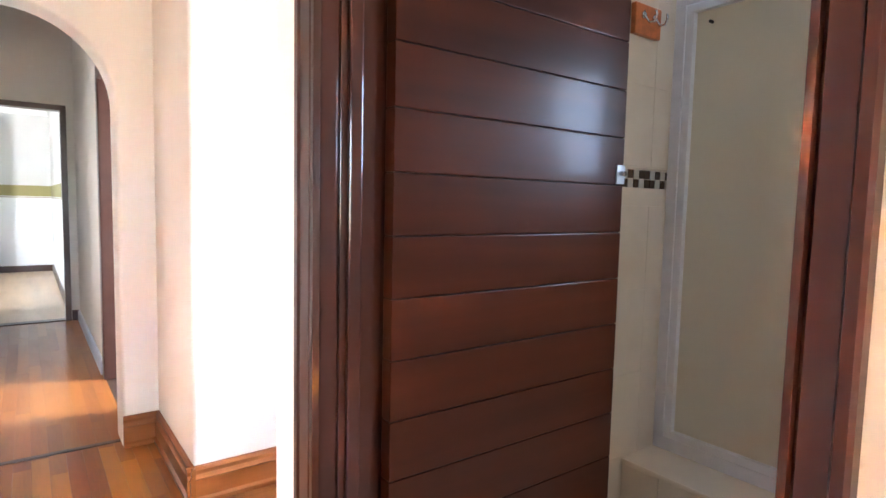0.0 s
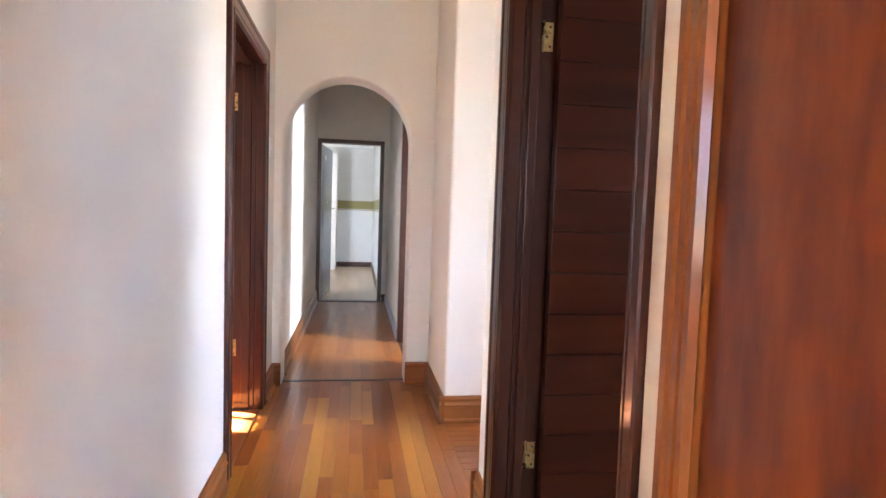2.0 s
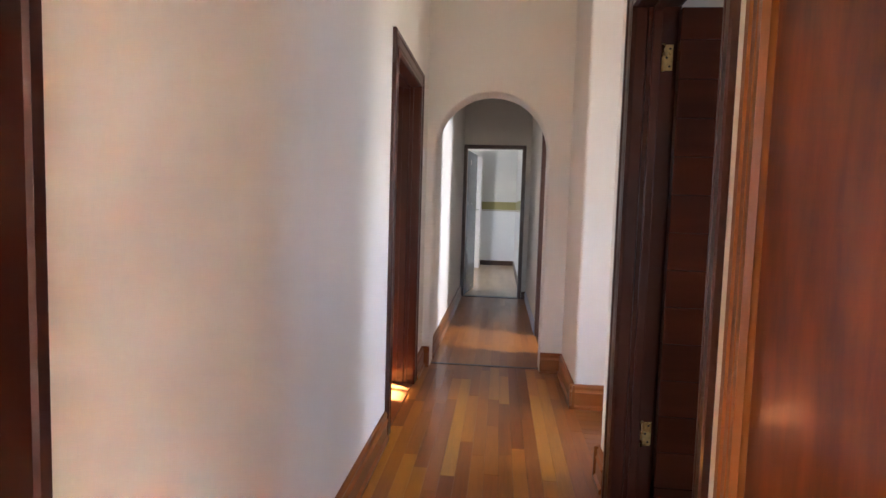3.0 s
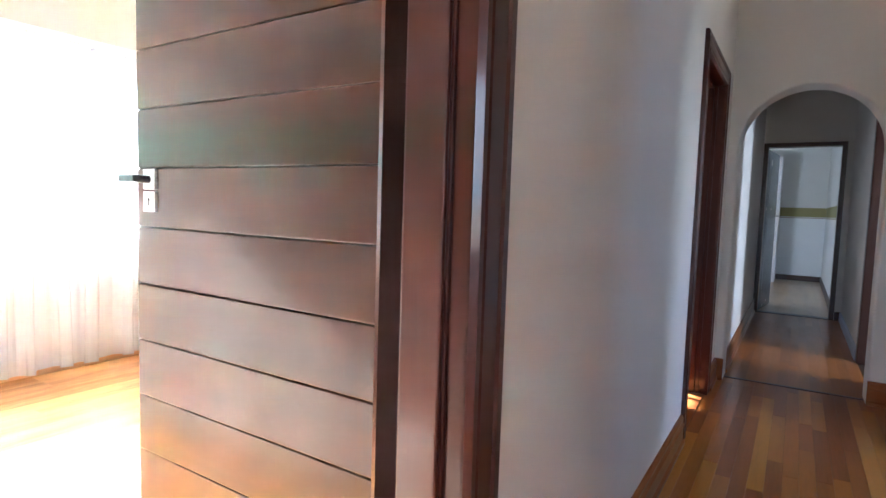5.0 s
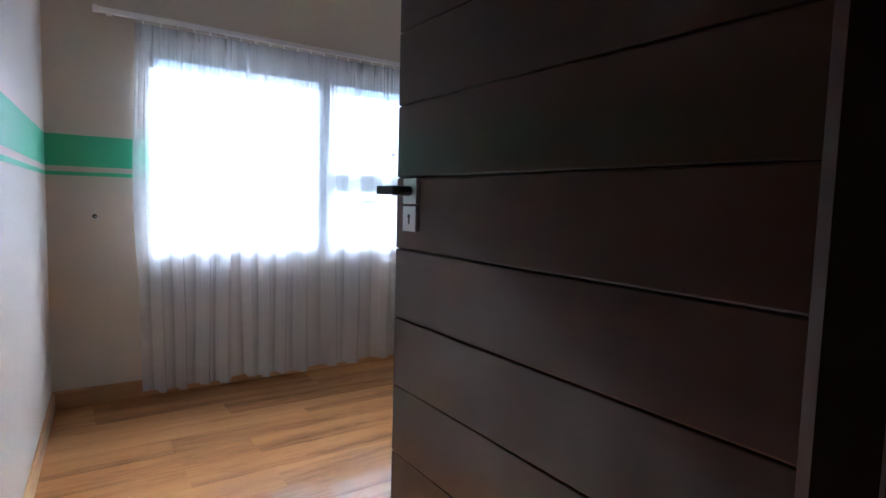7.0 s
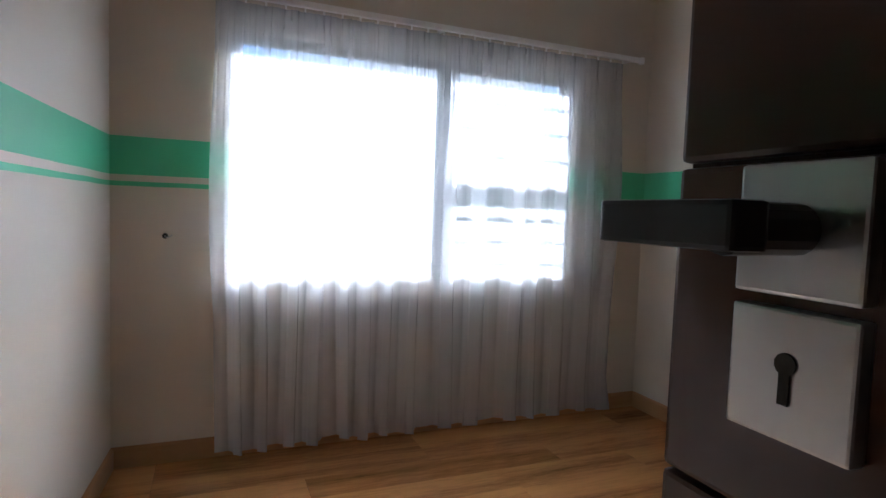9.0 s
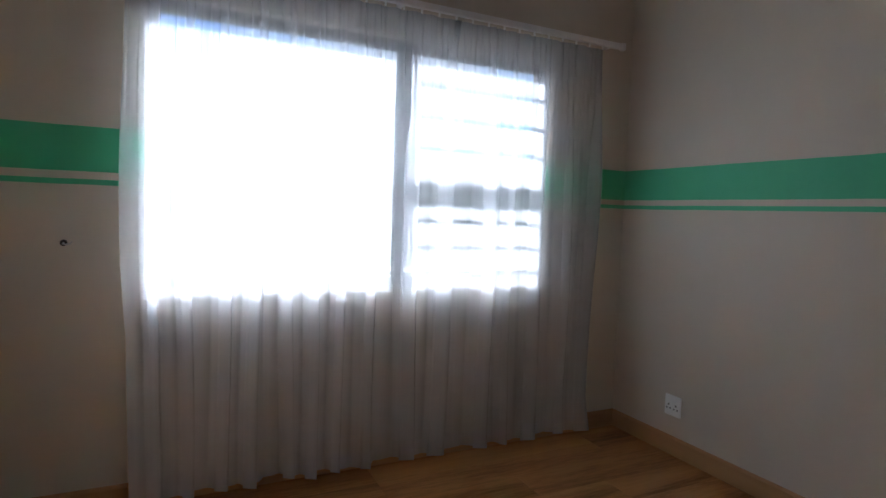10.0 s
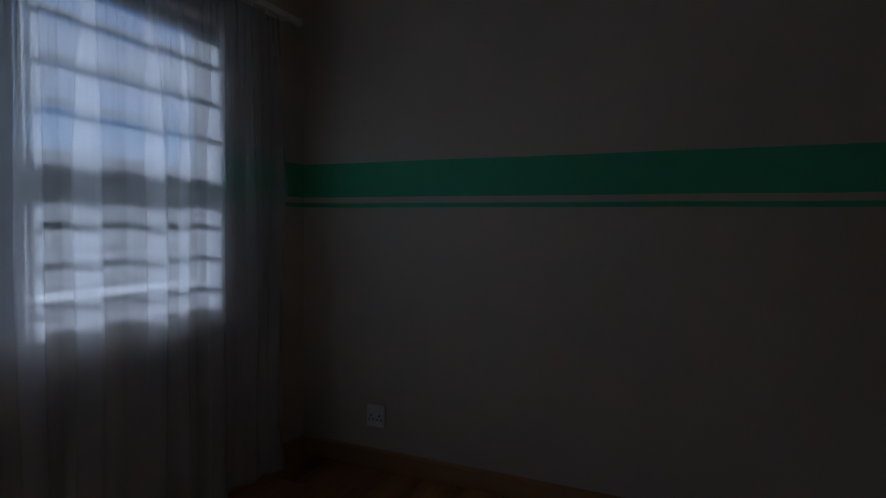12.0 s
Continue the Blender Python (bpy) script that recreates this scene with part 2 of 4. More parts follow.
# dark blue tint that dims the sky for the bathroom door's reflection
M_DIMPANE = glass("sky_dimming_blue_pane", 0.35, (0.03, 0.075, 0.19))


def sheer_cloth():
    """White voile: open weave lets part of the light straight through, threads scatter the rest."""
    n = Nodes("white_voile")
    nodes = n.t.nodes
    out = nodes["Material Output"]
    nodes.remove(n.p)
    tr, tl, df = nodes.new("ShaderNodeBsdfTransparent"), nodes.new("ShaderNodeBsdfTranslucent"), nodes.new("ShaderNodeBsdfDiffuse")
    tl.inputs["Color"].default_value = (0.90, 0.93, 0.98, 1)
    df.inputs["Color"].default_value = (0.84, 0.86, 0.91, 1)
    a, b = nodes.new("ShaderNodeMixShader"), nodes.new("ShaderNodeMixShader")
    a.inputs[0].default_value = 0.40
    weave = n.noise(n.mapping((1, 1, 0.02)), 45, 4)
    n.link(n.math("ADD", n.math("MULTIPLY", weave, 0.06), 0.34), b.inputs[0])
    n.link(tl.outputs[0], a.inputs[1])
    n.link(df.outputs[0], a.inputs[2])
    n.link(tr.outputs[0], b.inputs[1])
    n.link(a.outputs[0], b.inputs[2])
    n.link(b.outputs[0], out.inputs["Surface"])
    return n.m


M_VOILE = sheer_cloth()

# ---- mesh helpers ----


def finish(name, bm, material, parent=None, label="", smooth=False, bevel=0.0):
    """One mesh object from a bmesh, top-level or under a thing or part."""
    bmesh.ops.recalc_face_normals(bm, faces=bm.faces)
    if bevel:
        bmesh.ops.bevel(bm, geom=list(bm.edges), offset=bevel, segments=2, affect="EDGES", profile=0.6)
    mesh = bpy.data.meshes.new(name)
    bm.to_mesh(mesh)
    bm.free()
    for m in material if isinstance(material, (list, tuple)) else [material]:
        mesh.materials.append(m)
    for p in mesh.polygons:
        p.use_smooth = smooth
    ob = new(name, mesh)
    if parent is not None:
        ob.parent = parent
        ob.matrix_parent_inverse = Matrix.Identity(4)
        ob.matrix_basis = parent_inverse(parent)
    if label:
        ob["label"] = label
    return ob


def parent_inverse(parent):
    """Keeps a part whose mesh is in world metres in its place, whatever the parents' poses."""
    m = Matrix.Identity(4)
    while parent is not None:
        m = parent.matrix_basis @ m
        parent = parent.parent
    return m.inverted()


def box(bm, x0, y0, z0, x1, y1, z1):
    c = [bm.verts.new(p) for p in ((x0, y0, z0), (x1, y0, z0), (x1, y1, z0), (x0, y1, z0), (x0, y0, z1), (x1, y0, z1), (x1, y1, z1), (x0, y1, z1))]
    for f in ((3, 2, 1, 0), (4, 5, 6, 7), (0, 1, 5, 4), (1, 2, 6, 5), (2, 3, 7, 6), (3, 0, 4, 7)):
        bm.faces.new([c[k] for k in f])
    return bm


def boxed(name, b, material, parent=None, label="", bevel=0.0, smooth=False):
    return finish(name, box(bmesh.new(), *b), material, parent, label, smooth, bevel)


def empty(name, x=0.0, y=0.0, z=0.0):
    ob = new(name)
    ob.empty_display_size = 0.1
    ob.location = (x, y, z)
    return ob


def structure(ob, label=""):
    return tagged(ob, label=label, kind="structure")


def cylinder(bm, a, b, r, n=16, cap=True):
    a, b = Vector(a), Vector(b)
    axis = (b - a).normalized()
    side = axis.orthogonal().normalized()
    other = axis.cross(side)
    rings = [[bm.verts.new(p + (side * math.cos(k * math.tau / n) + other * math.sin(k * math.tau / n)) * r) for k in range(n)] for p in (a, b)]
    for k in range(n):
        bm.faces.new([rings[0][k], rings[0][(k + 1) % n], rings[1][(k + 1) % n], rings[1][k]])
    if cap:
        bm.faces.new(rings[0][::-1])
        bm.faces.new(rings[1])
    return bm


def tube(bm, points, r, n=10, closed=False):
    """A round bar along points."""
    pts = [Vector(p) for p in points]
    rings = []
    for k, p in enumerate(pts):
        nxt = pts[(k + 1) % len(pts)] if closed or k < len(pts) - 1 else p
        prv = pts[k - 1] if closed or k else p
        axis = (nxt - prv).normalized()
        up = Vector((0.3, 0.1, 1)).normalized() if abs(axis.z) < 0.9 else Vector((1, 0.2, 0)).normalized()
        side = axis.cross(up).normalized()
        other = axis.cross(side)
        rings.append([bm.verts.new(p + (side * math.cos(j * math.tau / n) + other * math.sin(j * math.tau / n)) * r) for j in range(n)])
    for k in range(len(pts) if closed else len(pts) - 1):
        a, b = rings[k], rings[(k + 1) % len(pts)]
        for j in range(n):
            bm.faces.new([a[j], a[(j + 1) % n], b[(j + 1) % n], b[j]])
    if not closed:
        bm.faces.new(rings[0][::-1])
        bm.faces.new(rings[-1])
    return bm


def sweep(bm, profile, axis, a0, a1, origin, out):
    """A moulding: profile rows of (proud, up), along axis x or y from a0 to a1, on the plane at origin, standing out towards out (+1/-1)."""
    ends = []
    for a in (a0, a1):
        ring = []
        for p, u in profile:
            ring.append(bm.verts.new((a, origin + out * p, u) if axis == "x" else (origin + out * p, a, u)))
        ends.append(ring)
    n = len(profile)
    for k in range(n):
        bm.faces.new([ends[0][k], ends[0][(k + 1) % n], ends[1][(k + 1) % n], ends[1][k]])
    bm.faces.new(ends[0][::-1])
    bm.faces.new(ends[1])
    return bm


def wall(name, axis, c0, c1, a0, a1, z0, z1, openings, low_mat, high_mat, label="", reveal=None):
    """A wall along axis from a0 to a1, between the planes c0 < c1, with openings (from, to, low, high). low_mat faces c0."""
    mats = [low_mat, high_mat, reveal or high_mat]
    acuts = sorted({a0, a1, *(v for o in openings for v in o[:2])})
    zcuts = sorted({z0, z1, *(v for o in openings for v in o[2:])})
    solid = {}
    for i in range(len(acuts) - 1):
        for j in range(len(zcuts) - 1):
            am, zm = (acuts[i] + acuts[i + 1]) / 2, (zcuts[j] + zcuts[j + 1]) / 2
            solid[i, j] = not any(o[0] < am < o[1] and o[2] < zm < o[3] for o in openings)
    bm = bmesh.new()

    def quad(pts, m):
        f = bm.faces.new([bm.verts.new((a, c, z) if axis == "x" else (c, a, z)) for a, c, z in pts])
        f.material_index = m

    for (i, j), full in solid.items():
        if not full:
            continue
        p, q, r, s = acuts[i], acuts[i + 1], zcuts[j], zcuts[j + 1]
        quad([(p, c0, r), (q, c0, r), (q, c0, s), (p, c0, s)], 0)
        quad([(p, c1, r), (p, c1, s), (q, c1, s), (q, c1, r)], 1)
        for di, dj, pts in ((-1, 0, [(p, c0, r), (p, c0, s), (p, c1, s), (p, c1, r)]), (1, 0, [(q, c0, r), (q, c1, r), (q, c1, s), (q, c0, s)]),
                            (0, -1, [(p, c0, r), (p, c1, r), (q, c1, r), (q, c0, r)]), (0, 1, [(p, c0, s), (q, c0, s), (q, c1, s), (p, c1, s)])):
            if not solid.get((i + di, j + dj), False):
                quad(pts, 2)
    bmesh.ops.remove_doubles(bm, verts=bm.verts, dist=0.0004)
    return structure(finish(name, bm, mats), label)

# ---- the plan: hall along y, x = 0 its west wall ----
H_CEIL = 3.0
WT = 0.18          # wall between hall and bedroom
EX = 1.08          # hall face of the east wall
BY0, BY1 = -0.42, 2.66   # bedroom from south corner (at the window wall) to north wall
BX = -3.795        # window wall
wall("wall_west", "y", -WT, 0.0, -2.4, 7.53, 0, H_CEIL, [(-0.66, 0.235, 0, 2.085), (2.615, 3.535, 0, 2.085)], M_BEIGE, M_HALL, "white painted plaster hall wall with two door openings")
wall("wall_east", "y", EX, EX + 0.15, -2.4, 2.28, 0, H_CEIL, [(0.045, 0.867, 0, 2.085), (1.010, 2.035, 0, 2.085)], M_HALL, M_HALL, "white painted plaster wall with bathroom and cupboard doors")
# the window opening is added, out of view, for the hall's fill lamp
wall("wall_south", "x", -2.5, -2.4, -0.18, 1.23, 0, H_CEIL, [(0.15, 0.95, 0.9, 2.1)], M_CLAY, M_HALL, "plain white plaster wall closing the hall, with an added unseen window")


def pillar():
    bm = bmesh.new()
    r = 0.018
    pts = [(EX, 3.98), (EX, 3.23 + r)] + [(EX + r - r * math.cos(a), 3.23 + r - r * math.sin(a)) for a in (0.4, 0.8, 1.2)] + [(EX + r, 3.23), (3.6, 3.23), (3.6, 3.98)]
    low = [bm.verts.new((x, y, 0)) for x, y in pts]
    top = [bm.verts.new((x, y, H_CEIL)) for x, y in pts]
    for k in range(len(pts)):
        bm.faces.new([low[k], low[(k + 1) % len(pts)], top[(k + 1) % len(pts)], top[k]])
    bm.faces.new(low)
    bm.faces.new(top)
    return structure(finish("wall_pillar", bm, M_HALL), "white plaster wall return with a soft corner")


pillar()
wall("wall_side_passage_south", "x", 2.12, 2.28, EX + 0.15, 3.6, 0, H_CEIL, [], M_GROUT, M_HALL, "plaster wall between side passage and bathroom")
wall("wall_side_passage_end", "y", 3.4, 3.5, 2.28, 3.23, 0, H_CEIL, [(2.32, 3.19, 0.75, 2.25)], M_HALL, M_CLAY, "wall with a bright window opening")


def arch_wall():
    """Wall with a round-headed opening, its edge softly rounded."""
    cx, rad, spring, y0, y1 = 0.488, 0.427, 1.683, 3.98, 4.20
    bm = bmesh.new()
    ang = [math.pi - k * math.pi / 28 for k in range(29)]
    soft = 0.014

    def ring(grow, y):
        pts = [(cx - rad - grow, 0)] + [(cx + (rad + grow) * math.cos(a), spring + (rad + grow) * math.sin(a)) for a in ang] + [(cx + rad + grow, 0)]
        return [bm.verts.new((x, y, z)) for x, z in pts]

    rings = [ring(soft, y0), ring(soft * 0.35, y0 + soft * 0.35), ring(0, y0 + soft), ring(0, y1 - soft), ring(soft * 0.35, y1 - soft * 0.35), ring(soft, y1)]
    for a, b in zip(rings, rings[1:]):
        for k in range(len(a) - 1):
            f = bm.faces.new([a[k], a[k + 1], b[k + 1], b[k]])
            f.smooth = True
    for r0, y in ((rings[0], y0), (rings[-1], y1)):
        outer = []
        for v in r0:
            x, z = v.co.x, v.co.z
            if z < spring:
                outer.append((0.0 if x < cx else EX, z))
            else:
                d = Vector((x - cx, z - spring))
                t = min((EX - cx if d.x > 0 else cx) / abs(d.x) if abs(d.x) > 1e-5 else 1e9, (H_CEIL - spring) / d.y if d.y > 1e-5 else 1e9)
                outer.append((cx + d.x * t, spring + d.y * t))
        ov = [bm.verts.new((x, y, z)) for x, z in outer]
        for k in range(len(r0) - 1):
            bm.faces.new([r0[k], r0[k + 1], ov[k + 1], ov[k]])
            a, b = outer[k], outer[k + 1]
            if abs(a[0] - b[0]) > 1e-4 and abs(a[1] - b[1]) > 1e-4:
                corner = bm.verts.new((0.0 if a[0] <= 0.001 or b[0] <= 0.001 else EX, y, H_CEIL))
                bm.faces.new([ov[k], ov[k + 1], corner])
    ob = finish("wall_arch", bm, M_HALL)
    for p in ob.data.polygons:
        p.use_smooth = abs(p.normal.y) < 0.98
    return structure(ob, "white plaster wall with a round-headed archway")


arch_wall()
PX = 0.965         # east wall of the inner passage
wall("wall_passage_east", "y", PX, EX + 0.15, 4.20, 7.53, 0, H_CEIL, [(4.50, 5.26, 0, 2.05)], M_HALL, M_HALL, "white plaster passage wall with a dark-framed open doorway")
# the small opening west of the doorway is added for the far room's fill
wall("wall_far", "x", 7.53, 7.65, -2.6, 1.23, 0, H_CEIL, [(-1.8, -1.1, 1.1, 1.8), (0.06, 0.882, 0, 2.10)], M_HALL, M_OLIVE, "white plaster wall with the far doorway")
wall("wall_far_room_east", "y", 0.90, 1.0, 7.65, 12.2, 0, H_CEIL, [], M_OLIVE, M_CLAY, "white and olive banded wall")
wall("wall_far_room_north", "x", 12.1, 12.2, -2.6, 0.90, 0, H_CEIL, [], M_OLIVE, M_CLAY, "grey wall with an olive painted band")
wall("wall_far_room_west", "y", -2.6, -2.5, 7.65, 12.1, 0, H_CEIL, [], M_CLAY, M_OLIVE, "plain banded wall")

wall("wall_passage_west", "y", -0.12, 0.044, 4.2002, 7.5298, 0, H_CEIL, [], M_HALL, M_HALL, "white plaster wall of the inner passage")

# bedroom shell
wall("wall_window", "y", BX - 0.20, BX, -0.62, 2.81, 0, H_CEIL, [(0.09, 2.10, 0.90, 2.115)], M_CLAY, M_BEIGE, "beige wall with green painted bands around the window")
wall("wall_bedroom_north", "x", BY1, BY1 + 0.15, BX, -WT, 0, H_CEIL, [], M_BEIGE, M_HALL, "beige wall with a green painted band and socket")


def south_wall():
    """The bedroom's south wall runs a few degrees off square, to just beyond the door."""
    bm = bmesh.new()
    a, b = (BX, BY0), (-WT, -0.655)
    pts = [a, b, (b[0], b[1] - 0.15), (a[0], a[1] - 0.15)]
    low = [bm.verts.new((x, y, 0)) for x, y in pts]
    top = [bm.verts.new((x, y, H_CEIL)) for x, y in pts]
    for k in range(4):
        bm.faces.new([low[k], low[(k + 1) % 4], top[(k + 1) % 4], top[k]])
    bm.faces.new(low[::-1])
    bm.faces.new(top)
    return structure(finish("wall_bedroom_south", bm, M_BEIGE), "pale beige wall with a green painted band")


south_wall()
# west room, seen through its door only
wall("wall_west_room_north", "x", 5.2, 5.3, -3.95, -WT, 0, H_CEIL, [], M_HALL, M_HALL, "plain white wall")
wall("wall_west_room_window", "y", -3.95, -3.85, 2.81, 5.2, 0, H_CEIL, [(4.50, 5.0, 0.9, 2.0)], M_CLAY, M_HALL, "white wall with a window opening")
# east room, seen through its door only; unseen window added to brighten the passage
wall("wall_east_room_end", "y", 3.4, 3.5, 3.98, 7.53, 0, H_CEIL, [(4.03, 4.50, 0.9, 2.1)], M_HALL, M_CLAY, "white wall with a window opening")
wall("wall_east_room_north", "x", 7.53, 7.65, 1.23, 3.5, 0, H_CEIL, [], M_HALL, M_HALL, "plain white wall")
# bathroom shell
wall("wall_bathroom_south", "x", 0.0, 0.1, EX + 0.15, 3.4, 0, H_CEIL, [], M_HALL, M_TILE, "tiled bathroom wall")
wall("wall_bathroom_east", "y", 3.4, 3.5, 0.0, 2.12, 0, H_CEIL, [(0.5, 1.25, 1.4, 2.1)], M_TILE, M_CLAY, "tiled wall with a small window opening")

# ceilings and sub-floors
for nm, b, m, lb in (("ceiling", (-4.0, -2.5, H_CEIL, 3.6, 12.2, H_CEIL + 0.1), M_CEIL, "white plaster ceiling"),
                     ("ceiling_far_room", (-2.5, 7.65, 2.72, 0.90, 12.1, 2.8), M_CEIL, "lower white ceiling of the far room"),
                     ("floor_hall_base", (-0.18, -2.5, -0.12, 3.5, 7.53, -0.012), M_GAP, "dark joints under the hall strip floor"),
                     ("floor_bedroom_base", (-3.97, -0.62, -0.12, -0.18, 2.81, -0.010), M_GAP, "dark joints under the laminate"),
                     ("floor_west_room", (-3.95, 2.81, -0.12, -0.18, 5.3, 0.0), M_HFLOOR, "sunlit timber floor of the west room"),
                     ("floor_far_room", (-2.6, 7.53, -0.12, 1.0, 12.2, -0.003), M_PALEFLOOR, "pale timber floor of the far room")):
    structure(boxed(nm, b, m), lb)
bm = bmesh.new()
sweep(bm, [(0, 2.72), (0.10, 2.72), (0.08, 2.68), (0.045, 2.62), (0.02, 2.52), (0.0, 2.50)], "x", -2.5, 0.90, 12.1, -1)
sweep(bm, [(0, 2.72), (0.10, 2.72), (0.08, 2.68), (0.045, 2.62), (0.02, 2.52), (0.0, 2.50)], "y", 7.65, 11.98, 0.90, -1)
structure(finish("cornice", bm, M_CEIL), "white moulded plaster cornice")

# ---- skirtings ----
HALL_SK = [(0, 0), (0.030, 0), (0.030, 0.018), (0.019, 0.028), (0.019, 0.100), (0.024, 0.106), (0.019, 0.114), (0.015, 0.124), (0.017, 0.140), (0.010, 0.153), (0, 0.156)]
FAR_SK = [(0, 0), (0.018, 0), (0.018, 0.085), (0.010, 0.100), (0, 0.102)]
BED_SK = [(0, 0), (0.014, 0), (0.014, 0.088), (0.008, 0.098), (0, 0.100)]


def skirting(axis, a0, a1, origin, out, profile, material, label):
    bm = sweep(bmesh.new(), profile, axis, a0, a1, origin, out)
    return structure(finish("baseboard", bm, material), label)


HL = "tall varnished orange-brown timber skirting"
skirting("y", 0.315, 2.545, 0.0, 1, HALL_SK, M_SKIRT_Y, HL)
skirting("y", 3.610, 3.98, 0.0, 1, HALL_SK, M_SKIRT_Y, HL)
skirting("y", -2.4, -0.745, 0.0, 1, HALL_SK, M_SKIRT_Y, HL)
skirting("x", 0.0, 0.060, 3.98, -1, HALL_SK, M_SKIRT_X, HL)
skirting("x", 0.916, EX, 3.98, -1, HALL_SK, M_SKIRT_X, HL)
skirting("y", 3.20, 3.98, EX, -1, HALL_SK, M_SKIRT_Y, HL)
skirting("x", EX - 0.03, 3.4, 3.23, -1, HALL_SK, M_SKIRT_X, HL)
skirting("y", 2.13, 2.31, EX, -1, HALL_SK, M_SKIRT_Y, HL)
skirting("x", EX - 0.03, 3.4, 2.28, 1, HALL_SK, M_SKIRT_X, HL)
skirting("y", 4.20, 7.53, 0.044, 1, HALL_SK, M_SKIRT_Y, HL)
skirting("x", 0.90, PX, 7.53, -1, FAR_SK, M_STEELFRAME, "dark brown skirting")
# blue-grey here is light painted into the skirting's colour
skirting("y", 5.36, 7.51, PX, -1, FAR_SK, M_BLUELIT_SKIRT, "skirting with bluish light put into its colour")
skirting("x", -2.5, 0.90, 12.1, -1, FAR_SK, M_STEELFRAME, "dark brown skirting")
skirting("y", 7.65, 12.08, 0.90, -1, FAR_SK, M_STEELFRAME, "dark brown skirting")
OL = "low light oak skirting"
skirting("y", BY0, BY1, BX, 1, BED_SK, M_OAK_Y, OL)
skirting("x", BX + 0.014, -WT, BY1, -1, BED_SK, M_OAK_X, OL)
bm = sweep(bmesh.new(), BED_SK, "x", 0, 3.60, 0, 1)
ob = structure(finish("baseboard", bm, M_OAK_X), OL)
ob.matrix_basis = Matrix.Translation((BX + 0.014, BY0, 0)) @ Matrix.Rotation(math.atan2(-0.655 - BY0, -WT - BX), 4, "Z")

# ---- doors ----


def door_frame(name, axis, plane0, plane1, a0, a1, top, material, label, sides=(1, 1), width=0.10, low_width=None, groove=None, stop=None, inset=0.035, moulded=True):
    """A lining in a wall between plane0 < plane1 whose clear opening is a0..a1, with architraves on the faces asked for."""
    thing = empty(name, *(((a0 + a1) / 2, plane0, 0) if axis == "x" else (plane0, (a0 + a1) / 2, 0)))

    def put(bm, c0, s0, z0, c1, s1, z1):
        return box(bm, s0, c0, z0, s1, c1, z1) if axis == "x" else box(bm, c0, s0, z0, c1, s1, z1)

    lin = bmesh.new()
    p0, p1 = plane0 - 0.004, plane1 + 0.004
    for q0, q1, d in (((p0, groove - 0.004, 0), (groove - 0.004, groove + 0.004, 0.008), (groove + 0.004, p1, 0)) if groove is not None else ((p0, p1, 0),)):
        put(lin, q0, a0 - inset, 0, q1, a0 - d, top)
        put(lin, q0, a1 + d, 0, q1, a1 + inset, top)
    put(lin, p0, a0 - inset, top, p1, a1 + inset, top + inset)
    finish("lining", lin, material, thing, bevel=0.0015)
    if stop is not None:
        st = bmesh.new()
        s0, s1 = stop
        put(st, s0, a0 + 0.0005, 0, s1, a0 + 0.013, top - 0.013)
        put(st, s0, a1 - 0.013, 0, s1, a1 - 0.0005, top - 0.013)
        put(st, s0, a0 + 0.0005, top - 0.013, s1, a1 - 0.0005, top - 0.0005)
        finish("door_stop", st, material, thing, bevel=0.005)
    prof = [(0.004, 0.0), (0.018, 0.006), (0.018, 0.020), (0.013, 0.024), (0.017, 0.032), (0.017, width - 0.03), (0.022, width - 0.024), (0.022, width - 0.006), (0.016, width), (0.0, width), (0.0, 0.0)]
    if not moulded:
        prof = [(0.004, 0.0), (0.012, 0.002), (0.012, width), (0.0, width), (0.0, 0.0)]
    for side, plane, out in ((sides[0], plane0, -1), (sides[1], plane1, 1)):
        if not side:
            continue
        arch = bmesh.new()
        lo = (low_width or width) / width
        path = [(a0, 0.0, -lo, 0), (a0, top, -lo, 1), (a1, top, 1, 1), (a1, 0.0, 1, 0)]
        rings = []
        for s, z, ds, dz in path:
            ring = []
            for p, u in prof:
                ss, zz, cc = s + ds * u, z + dz * u, plane + out * p
                ring.append(arch.verts.new((ss, cc, zz) if axis == "x" else (cc, ss, zz)))
            rings.append(ring)
        for ra, rb in zip(rings, rings[1:]):
            for k in range(len(prof)):
                arch.faces.new([ra[k], ra[(k + 1) % len(prof)], rb[(k + 1) % len(prof)], rb[k]])
        arch.faces.new(rings[0])
        arch.faces.new(rings[-1][::-1])
        finish("architrave", arch, material, thing)
    return tagged(thing, label, kind="structure")


def plank_leaf(name, length, height, first, pitch, label, material=M_MAHOG):
    """A door leaf of level planks with grooves between, hinged at the local origin, running along +x, its face at y = 0 .. 0.04."""
    thing = empty(name)
    finish("core", box(bmesh.new(), 0.002, 0.006, 0.008, length - 0.002, 0.034, height - 0.002), M_MAHOG_E, thing)
    cuts = [0.008]
    z = first
    while z - pitch > 0.06:
        z -= pitch
    while z < height - 0.05:
        cuts.append(z)
        z += pitch
    cuts.append(height)
    g = 0.0012
    for lo, hi in zip(cuts, cuts[1:]):
        bm = box(bmesh.new(), 0, 0, lo + g, length, 0.04, hi - g)
        finish("plank", bm, material, thing, bevel=0.0030)
    return tagged(thing, label, "door")


